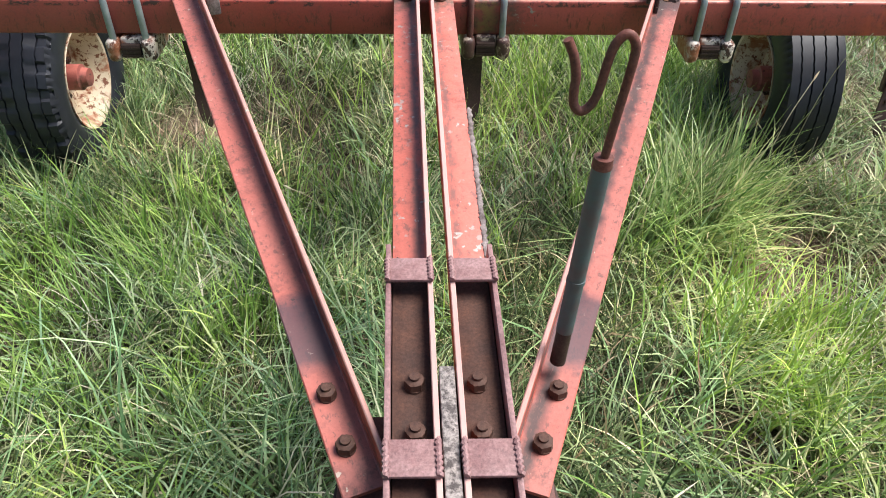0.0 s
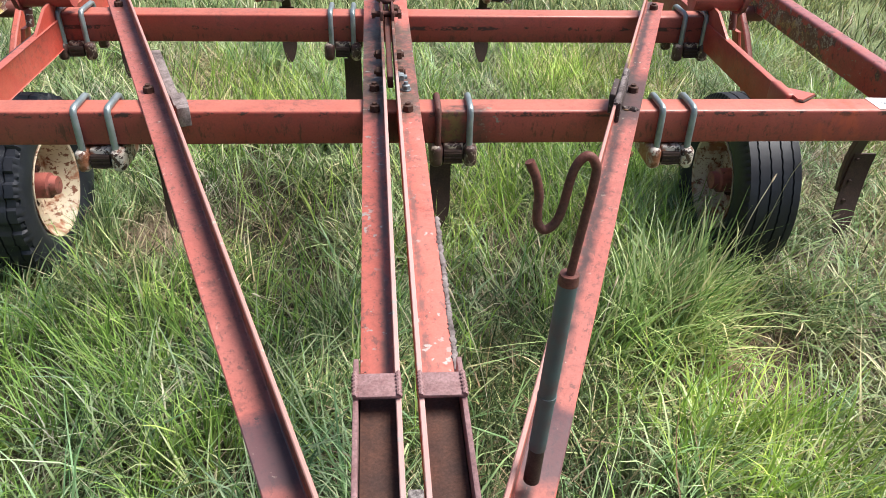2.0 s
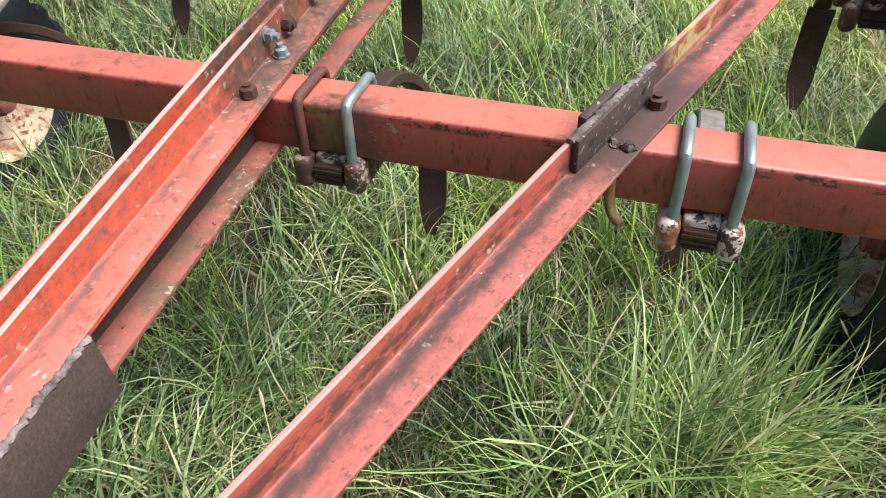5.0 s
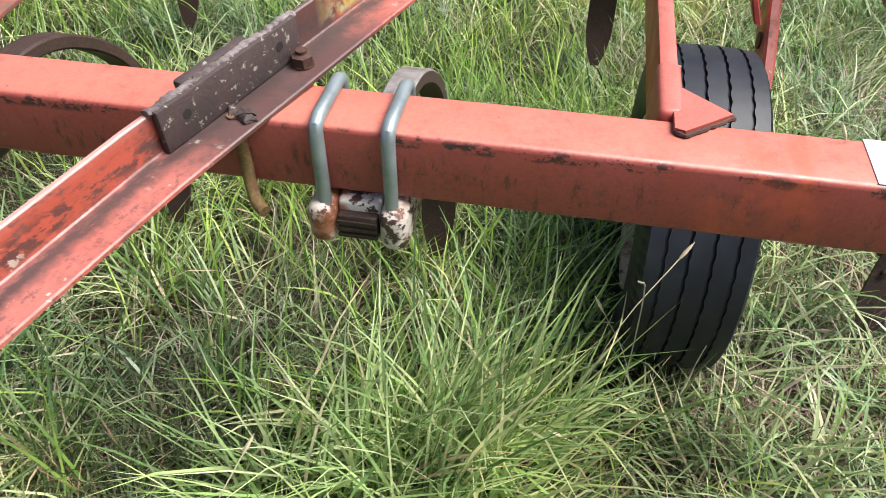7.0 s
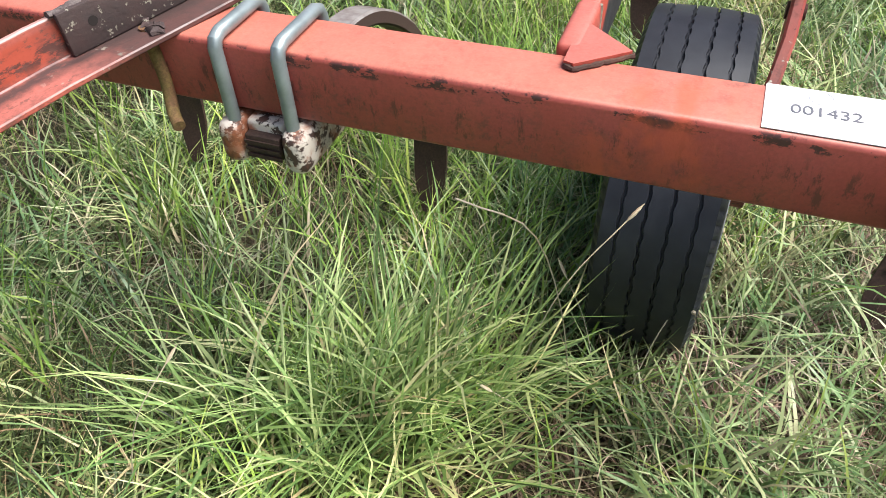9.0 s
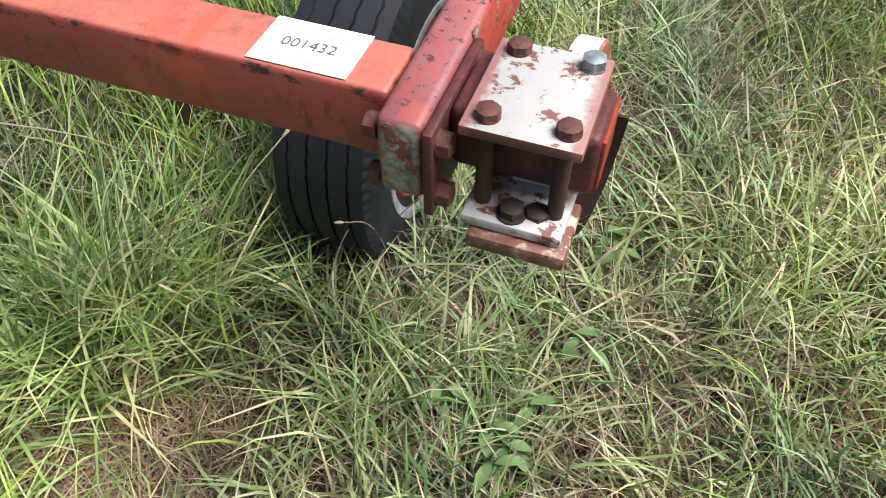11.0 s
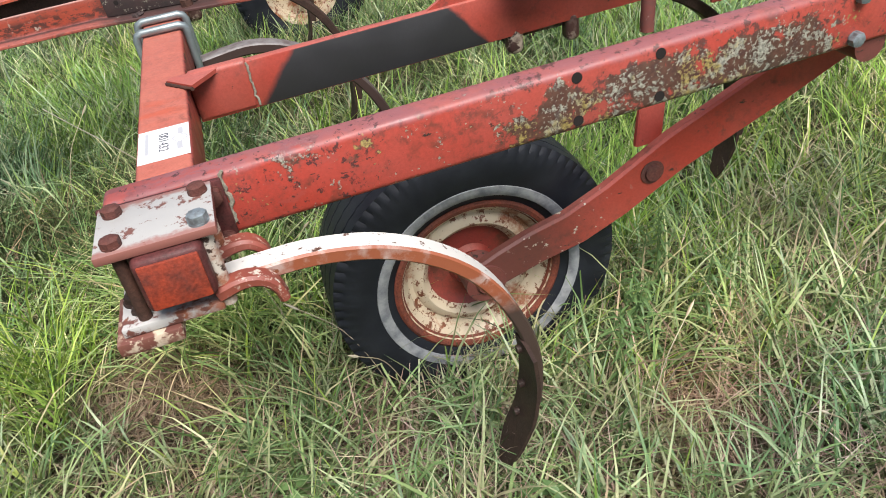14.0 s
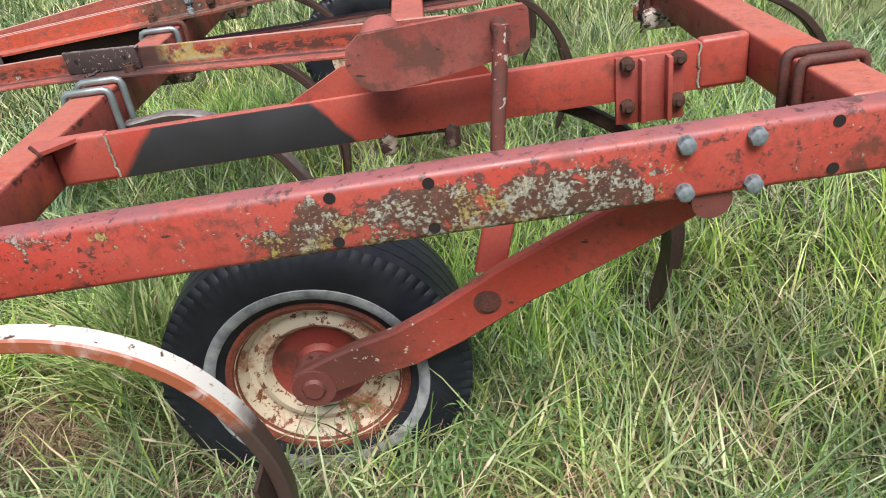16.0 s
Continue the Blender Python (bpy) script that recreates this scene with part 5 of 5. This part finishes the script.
def blades(name, x, y, length, width, lean, curl, head, mat, label):
    """One mesh of curved, tapering blades."""
    n, levels = len(x), 5
    s = np.linspace(0, 1, levels)
    ang = lean[:, None] + curl[:, None] * s[None, :] ** 1.4
    step = length[:, None] / (levels - 1)
    out = np.concatenate([np.zeros((n, 1)), np.cumsum(np.sin((ang[:, 1:] + ang[:, :-1]) / 2) * step, 1)], 1)
    up = np.concatenate([np.zeros((n, 1)), np.cumsum(np.cos((ang[:, 1:] + ang[:, :-1]) / 2) * step, 1)], 1)
    up = np.maximum(up, 0.012 + 0.03 * rng.random((n, 1)) * s[None, :])
    up[:, 0] = -0.03
    bend = rng.normal(0, 0.35, n)
    way = head[:, None] + bend[:, None] * s[None, :]
    cx, cy = x[:, None] + np.cos(way) * out, y[:, None] + np.sin(way) * out
    twist = head[:, None] + np.pi / 2 + rng.normal(0, 0.5, n)[:, None] + rng.normal(0, 0.9, n)[:, None] * s[None, :4]
    wid = width[:, None] * np.array([0.6, 1.0, 0.9, 0.6])[None, :] / 2
    ox, oy = np.cos(twist) * wid, np.sin(twist) * wid
    co = np.zeros((n, 9, 3), np.float32)
    for k in range(4):
        co[:, 2 * k] = np.stack([cx[:, k] - ox[:, k], cy[:, k] - oy[:, k], up[:, k]], -1)
        co[:, 2 * k + 1] = np.stack([cx[:, k] + ox[:, k], cy[:, k] + oy[:, k], up[:, k]], -1)
    co[:, 8] = np.stack([cx[:, 4], cy[:, 4], up[:, 4]], -1)
    quad = np.array([0, 1, 3, 2, 2, 3, 5, 4, 4, 5, 7, 6, 6, 7, 8])
    loops = (np.arange(n)[:, None] * 9 + quad[None, :]).ravel().astype(np.int32)
    starts = (np.arange(n)[:, None] * 15 + np.array([0, 4, 8, 12])[None, :]).ravel().astype(np.int32)
    totals = np.tile([4, 4, 4, 3], n).astype(np.int32)
    me = bpy.data.meshes.new(name)
    me.vertices.add(n * 9)
    me.loops.add(len(loops))
    me.polygons.add(len(starts))
    me.vertices.foreach_set("co", co.ravel())
    me.loops.foreach_set("vertex_index", loops)
    me.polygons.foreach_set("loop_start", starts)
    me.polygons.foreach_set("loop_total", totals)
    me.polygons.foreach_set("use_smooth", np.ones(len(starts), bool))
    me.update(calc_edges=True)
    me.validate()
    me.materials.append(mat)
    return tagged(new(name, me), label, "grass", kind="stuff")


def scatter(n, x0, x1, y0, y1, tuft=0.05, per=14):
    """Positions in tufts; the tyres' footprints stay free. Returns x, y and each tuft's own random numbers."""
    k = n // per
    tx, ty = rng.uniform(x0, x1, k), rng.uniform(y0, y1, k)
    own = rng.random((k, 3))
    x = np.repeat(tx, per) + rng.normal(0, tuft, k * per)
    y = np.repeat(ty, per) + rng.normal(0, tuft, k * per)
    own = np.repeat(own, per, 0)
    keep = ~((np.abs(np.abs(x) - WX) < 0.10) & (np.abs(y - WY) < 0.19))
    return x[keep], y[keep], own[keep]


def sward(name, n, area, mat, label, length, width, lean, curl, tuft=0.05, per=14, seed=1, where=None, spread=1.5):
    x, y, own = scatter(n, *area, tuft, per)
    if where is not None:
        keep = where(x, y) > rng.random(len(x))
        x, y, own = x[keep], y[keep], own[keep]
    k = len(x)
    tall = 0.65 + 0.7 * field(x, y, 1.1, seed) + 0.25 * (own[:, 0] - 0.5)
    tall *= 1 - 0.22 * rough(x, y)
    tall *= 1 - 0.5 * np.exp(-((x - 1.5) / 0.35) ** 2 - ((y + 0.32) / 0.28) ** 2)   # trodden shorter
    ln = rng.uniform(*length, k) * tall
    flow = 2 * np.pi * field(x, y, 0.55, seed + 5) * 1.6 + own[:, 1] * 4.4
    hd = flow + rng.normal(0, spread, k)
    return blades(name, x, y, ln, rng.uniform(*width, k), rng.uniform(*lean, k), rng.uniform(*curl, k), hd, mat, label)


NEAR = (-2.3, 2.9, -1.3, 3.2)


def bare(x, y):
    """Near one where the sward is dead and trodden, by the end of the toolbar, else zero."""
    d = np.hypot((x - 1.24) / 0.40, (y + 0.22) / 0.33) + 0.5 * (field(x, y, 4.0, 41) - 0.5)
    e = np.hypot((x - 1.62) / 0.36, (y - 0.30) / 0.15) + 0.5 * (field(x, y, 4.0, 43) - 0.5)
    f = np.hypot((x + 0.95) / 0.35, (y - 0.75) / 0.30) + 0.5 * (field(x, y, 4.0, 47) - 0.5)
    g = np.hypot((x - 1.95) / 0.22, (y - 1.05) / 0.16) + 0.5 * (field(x, y, 4.0, 49) - 0.5)
    return np.clip(1.9 - 1.8 * np.minimum(np.minimum(d, e), np.minimum(f, g)), 0.0, 1.0)


def gaps(x, y):
    """Low between the tussocks, one on their crowns."""
    return np.clip((0.62 * field(x, y, 5.3, 81) + 0.38 * field(x, y, 11.0, 83) - 0.41) * 5.0, 0.03, 1.0)


def green_zone(x, y):
    return gaps(x, y) * (1.0 - 0.95 * bare(x, y)) * (1 - 0.6 * deep(x, y)) * (1 - 0.30 * rough(x, y))


def rough(x, y):
    """One on the worn ground outside the wheel, else zero."""
    return np.clip((x - 1.42) * 2.5, 0, 1) * np.clip(1.9 - y, 0, 1)


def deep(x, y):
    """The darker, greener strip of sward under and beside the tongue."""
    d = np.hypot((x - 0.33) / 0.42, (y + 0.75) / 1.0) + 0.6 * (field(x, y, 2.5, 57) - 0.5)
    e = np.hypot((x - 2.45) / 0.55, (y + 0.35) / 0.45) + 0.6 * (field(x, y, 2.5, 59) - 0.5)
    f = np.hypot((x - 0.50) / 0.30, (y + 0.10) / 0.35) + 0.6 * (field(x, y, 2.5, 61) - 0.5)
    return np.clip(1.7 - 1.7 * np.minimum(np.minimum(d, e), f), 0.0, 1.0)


def dry_zone(x, y):
    return (1 - 0.9 * deep(x, y)) * (0.7 - 0.42 * np.clip(-y, 0, 1) + 0.3 * np.clip((x - 1.2) * 2, 0, 1)) * np.clip((field(x, y, 1.6, 21) - 0.38) * 2.8, 0.35, 1.0) * (0.48 + 0.32 * gaps(x, y)) * (1 - 0.6 * bare(x, y))


def blue_zone(x, y):
    return np.clip((field(x, y, 1.3, 31) - 0.42) * 3, 0.06, 1) * (1 - bare(x, y)) * (1 - 0.7 * deep(x, y)) * (1 - 0.3 * rough(x, y))


def lush_zone(x, y):
    near = 1.2 * np.exp(-((x - 1.10) / 0.36) ** 2 - ((y + 0.68) / 0.30) ** 2) + 0.7 * np.exp(-((x - 0.85) / 0.35) ** 2 - ((y - 0.12) / 0.25) ** 2) + 0.55 * np.exp(-((x - 0.95) / 0.5) ** 2 - ((y - 1.05) / 0.5) ** 2) + 0.9 * np.exp(-((x - 1.9) / 0.9) ** 2 - ((y - 2.3) / 0.8) ** 2) + np.exp(-((x + 0.95) / 0.6) ** 2 - ((y + 0.5) / 0.5) ** 2)
    return np.clip(near + 0.25 * field(x, y, 1.0, 51), 0, 1) * (1 - bare(x, y)) * (1 - 0.8 * deep(x, y)) * (1 - 0.25 * rough(x, y))


def by_wheels(x, y):
    return np.clip(1.5 - np.hypot((np.abs(x) - WX) / 0.34, (y - WY) / 0.52), 0, 1) * (1 - bare(x, y)) * np.clip(0.25 + (y - 0.45) * 2.5, 0.2, 1)


def outside(x, y):
    """The rough side of the machine, beyond the outer beam."""
    return np.clip((x - 1.35) * 3, 0, 1) * (1 - 0.7 * bare(x, y)) * np.clip((field(x, y, 1.7, 71) - 0.30) * 2.5, 0.15, 1)


def clump_zone(x, y):
    """Crowns of tall fanned tussocks in front of the toolbar."""
    near = np.exp(-((x - 0.95) / 0.15) ** 2 - ((y + 0.05) / 0.13) ** 2) + 0.7 * np.exp(-((x - 1.10) / 0.10) ** 2 - ((y - 0.06) / 0.10) ** 2) + 0.5 * np.exp(-((x - 0.72) / 0.10) ** 2 - ((y + 0.12) / 0.10) ** 2)
    return np.clip(near, 0, 1)


sward("pasture_grass", 84000, NEAR, GRASS, "long green pasture grass in tangled tufts", (0.09, 0.33), (0.0028, 0.0086), (0.0, 0.9), (0.4, 2.5), tuft=0.024, per=20, seed=3, where=green_zone)
sward("fallen_grass", 44000, NEAR, GRASS, "flattened green grass lying across itself", (0.14, 0.42), (0.0026, 0.0078), (0.75, 1.35), (-0.3, 0.9), tuft=0.045, per=9, seed=6, where=green_zone, spread=0.5)
# kept dark so the shade between tussocks is put into its colour
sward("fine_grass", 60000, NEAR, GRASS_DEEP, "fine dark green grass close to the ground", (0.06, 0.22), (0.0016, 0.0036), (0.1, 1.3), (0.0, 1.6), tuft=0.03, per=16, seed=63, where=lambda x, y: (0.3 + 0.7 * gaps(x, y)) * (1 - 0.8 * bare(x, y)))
sward("long_grass", 26000, NEAR, GRASS_BLUE, "long blue-green arching grass blades", (0.22, 0.46), (0.0036, 0.0085), (0.05, 0.6), (0.7, 2.3), tuft=0.035, per=22, seed=9, where=blue_zone, spread=0.7)
sward("lush_grass", 44000, NEAR, LEAF, "bright yellow-green upright grass", (0.20, 0.38), (0.0036, 0.0076), (0.05, 0.5), (0.2, 1.2), tuft=0.035, per=18, seed=10, where=lush_zone, spread=0.9)
sward("dry_grass", 96000, NEAR, STRAW, "dry straw-coloured grass lying among the green", (0.09, 0.34), (0.0014, 0.0046), (0.5, 1.5), (-0.2, 0.9), seed=13, where=dry_zone)
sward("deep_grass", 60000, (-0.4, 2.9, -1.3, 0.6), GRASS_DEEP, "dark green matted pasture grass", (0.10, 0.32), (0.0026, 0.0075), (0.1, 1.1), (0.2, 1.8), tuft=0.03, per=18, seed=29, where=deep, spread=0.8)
sward("brown_stems", 44000, (1.3, 2.9, -1.2, 2.6), THATCH, "thin reddish-brown dead stems among the grass", (0.10, 0.34), (0.0016, 0.0044), (0.4, 1.5), (-0.3, 0.8), tuft=0.05, per=7, seed=37, where=lambda x, y: rough(x, y) * (0.35 + 0.65 * field(x, y, 3.7, 91)))
sward("arching_grass", 9000, (1.3, 2.9, -0.9, 2.4), GRASS_PALE, "pale green blades arching over the shorter grass", (0.24, 0.52), (0.0040, 0.0094), (0.3, 1.1), (0.5, 1.7), tuft=0.04, per=7, seed=67, where=outside, spread=0.6)
sward("dead_thatch", 90000, (-1.5, 2.2, -0.7, 1.3), THATCH, "matted brown dead grass on bare ground", (0.05, 0.20), (0.0016, 0.0042), (0.9, 1.5), (-0.2, 0.6), tuft=0.06, seed=15, where=bare)
sward("tall_grass", 15000, (0.3, 1.5, -0.7, 0.5), GRASS_PALE, "tall fanned pale green grass in front of the toolbar", (0.20, 0.50), (0.0040, 0.0092), (0.0, 0.75), (0.1, 1.5), tuft=0.05, per=12, seed=27, where=clump_zone, spread=0.8)
for s in (1, -1):
    sward("wheel_grass", 5200, (min(1.05 * s, 1.9 * s), max(1.05 * s, 1.9 * s), 0.05, 1.2), GRASS_BLUE, "tall upright grass against the wheel", (0.16, 0.34), (0.0034, 0.0078), (0.0, 0.4), (0.2, 1.3), tuft=0.03, per=18, seed=23, where=by_wheels)
sward("distant_grass", 60000, (-9, 9, 3.2, 11), GRASS, "long green pasture grass further off", (0.14, 0.32), (0.006, 0.012), (0.05, 0.7), (0.3, 1.4), tuft=0.1, seed=17)
sward("side_grass", 34000, (-8, -2.3, -2, 3.2), GRASS, "long green pasture grass beside the machine", (0.14, 0.32), (0.006, 0.011), (0.05, 0.7), (0.3, 1.4), tuft=0.1, seed=19)
sward("field_grass", 34000, (2.9, 9, -7, 3.2), GRASS, "long green pasture grass of the open field", (0.16, 0.34), (0.008, 0.018), (0.05, 0.8), (0.3, 1.4), tuft=0.12, seed=33)
sward("field_grass", 40000, (-8, 2.9, -7, -1.3), GRASS, "long green pasture grass of the open field", (0.16, 0.34), (0.008, 0.018), (0.05, 0.8), (0.3, 1.4), tuft=0.12, seed=35)


# ---- weeds and seed stalks ----
def weed(x, y, tall, count, leaf, wide, label, seed, spread=0.3):
    """A leafy stem; every leaf is a part."""
    r = random.Random(seed)
    top = tagged(new("weed"), label, "plant", "weeds round the wheel")
    top.matrix_world = Matrix.Translation((x, y, ground_z(x, y)))
    lean = Vector((r.uniform(-spread, spread), r.uniform(-spread, spread), 1)) * tall
    bm = bmesh.new()
    path = [lean * (k / 5) + Vector((0.01 * math.sin(k), 0.01 * math.cos(k * 1.3), 0)) for k in range(6)]
    sweep(bm, path, lambda i: circle(0.0026 - 0.0003 * i, 6), up=(1, 0.2, 0))
    part("stem", bm, WEED, top)
    for k in range(count):
        u = 0.12 + 0.88 * k / count
        at = lean * u
        a = k * 2.4 + r.uniform(-0.4, 0.4)
        ln, w = leaf * (1.1 - 0.55 * u) * r.uniform(0.8, 1.2), wide * (1.1 - 0.5 * u)
        rise = r.uniform(0.1, 0.7)
        bm = bmesh.new()
        rows = []
        for q, f in ((0, 0.15), (0.3, 0.9), (0.6, 1.0), (0.85, 0.55), (1.0, 0.05)):
            c = at + Vector((math.cos(a), math.sin(a), 0)) * ln * q + Vector((0, 0, ln * (rise * q - 0.7 * q * q)))
            sd = Vector((-math.sin(a), math.cos(a), 0)) * w * f / 2
            rows.append([bm.verts.new(c - sd + Vector((0, 0, 0.12 * w * f))), bm.verts.new(c), bm.verts.new(c + sd + Vector((0, 0, 0.12 * w * f)))])
        for p, q in zip(rows, rows[1:]):
            for j in (0, 1):
                bm.faces.new((p[j], p[j + 1], q[j + 1], q[j]))
        part("leaf", bm, WEED, top)


spots = [(1.61, 0.98), (1.55, 1.06), (1.66, 0.86), (1.58, 1.12), (1.67, 1.06), (1.71, 0.92), (1.62, 1.22), (1.75, 1.02), (1.69, 0.75), (1.79, 0.90), (1.50, 1.16), (1.73, 1.15)]
for k, (x, y) in enumerate(spots):
    weed(x, y, 0.27 + 0.035 * (k % 4), 30, 0.060, 0.0085, "green leafy weed with narrow leaves beside the wheel", k)
for k, (x, y) in enumerate(((1.95, 0.02), (2.01, 0.08), (1.86, 0.01), (1.90, -0.05), (2.0, 0.58), (2.08, 0.50), (1.72, 0.05), (2.09, 0.26))):
    weed(x, y, 0.15, 9, 0.095, 0.036, "low broad-leaved green weed among the grass", 50 + k, 0.6)


def seed_stalk(x, y, tall, way, seed):
    """A dry grass stem with a nodding seed head."""
    r = random.Random(seed)
    top = tagged(new("seed_stalk"), "thin dry grass stalk with a tan seed head", "grass stalk", "seed stalks")
    top.matrix_world = Matrix.Translation((x, y, ground_z(x, y)))
    dx, dy = math.cos(way), math.sin(way)
    path = smooth_path([(dx * tall * b, dy * tall * b, tall * c) for b, c in ((0, 0), (0.08, 0.4), (0.22, 0.75), (0.42, 0.97))], 12)
    bm = bmesh.new()
    sweep(bm, path, circle(0.0011, 5), up=(dy, -dx, 0.1))
    part("stem", bm, STRAW, top)
    if tall > 0.9:
        return
    tip, d = path[-1], (path[-1] - path[-2]).normalized()
    bm = bmesh.new()
    rows = [tip + d * 0.006 * k for k in range(8)]
    sweep(bm, rows, lambda i: circle((0.002, 0.005, 0.0062, 0.0066, 0.006, 0.005, 0.003, 0.001)[i] * 0.55 * (1 + 0.2 * math.sin(i * 3)), 7), up=(dy, -dx, 0.1))
    part("seed_head", bm, STRAW, top)


for k, (x, y, tall, way) in enumerate(((1.45, 0.18, 0.36, 1.0), (1.40, 0.22, 0.32, 2.5), (1.52, 0.16, 0.30, 0.2), (1.22, 0.10, 0.55, 0.7), (1.34, 0.05, 0.28, 3.5), (0.62, -0.35, 0.4, 1.0),
                                        (-0.55, 0.35, 0.5, 0.8), (-0.30, -0.1, 0.42, 4.0), (1.95, 0.85, 0.35, 2.0), (2.2, 1.2, 0.38, 5.0), (0.30, -0.55, 0.5, 2.2), (1.35, 0.18, 0.95, -1.81), (1.56, 0.36, 0.42, 4.6), (1.60, 0.40, 0.36, 5.4))):
    seed_stalk(x, y, tall, way, k)
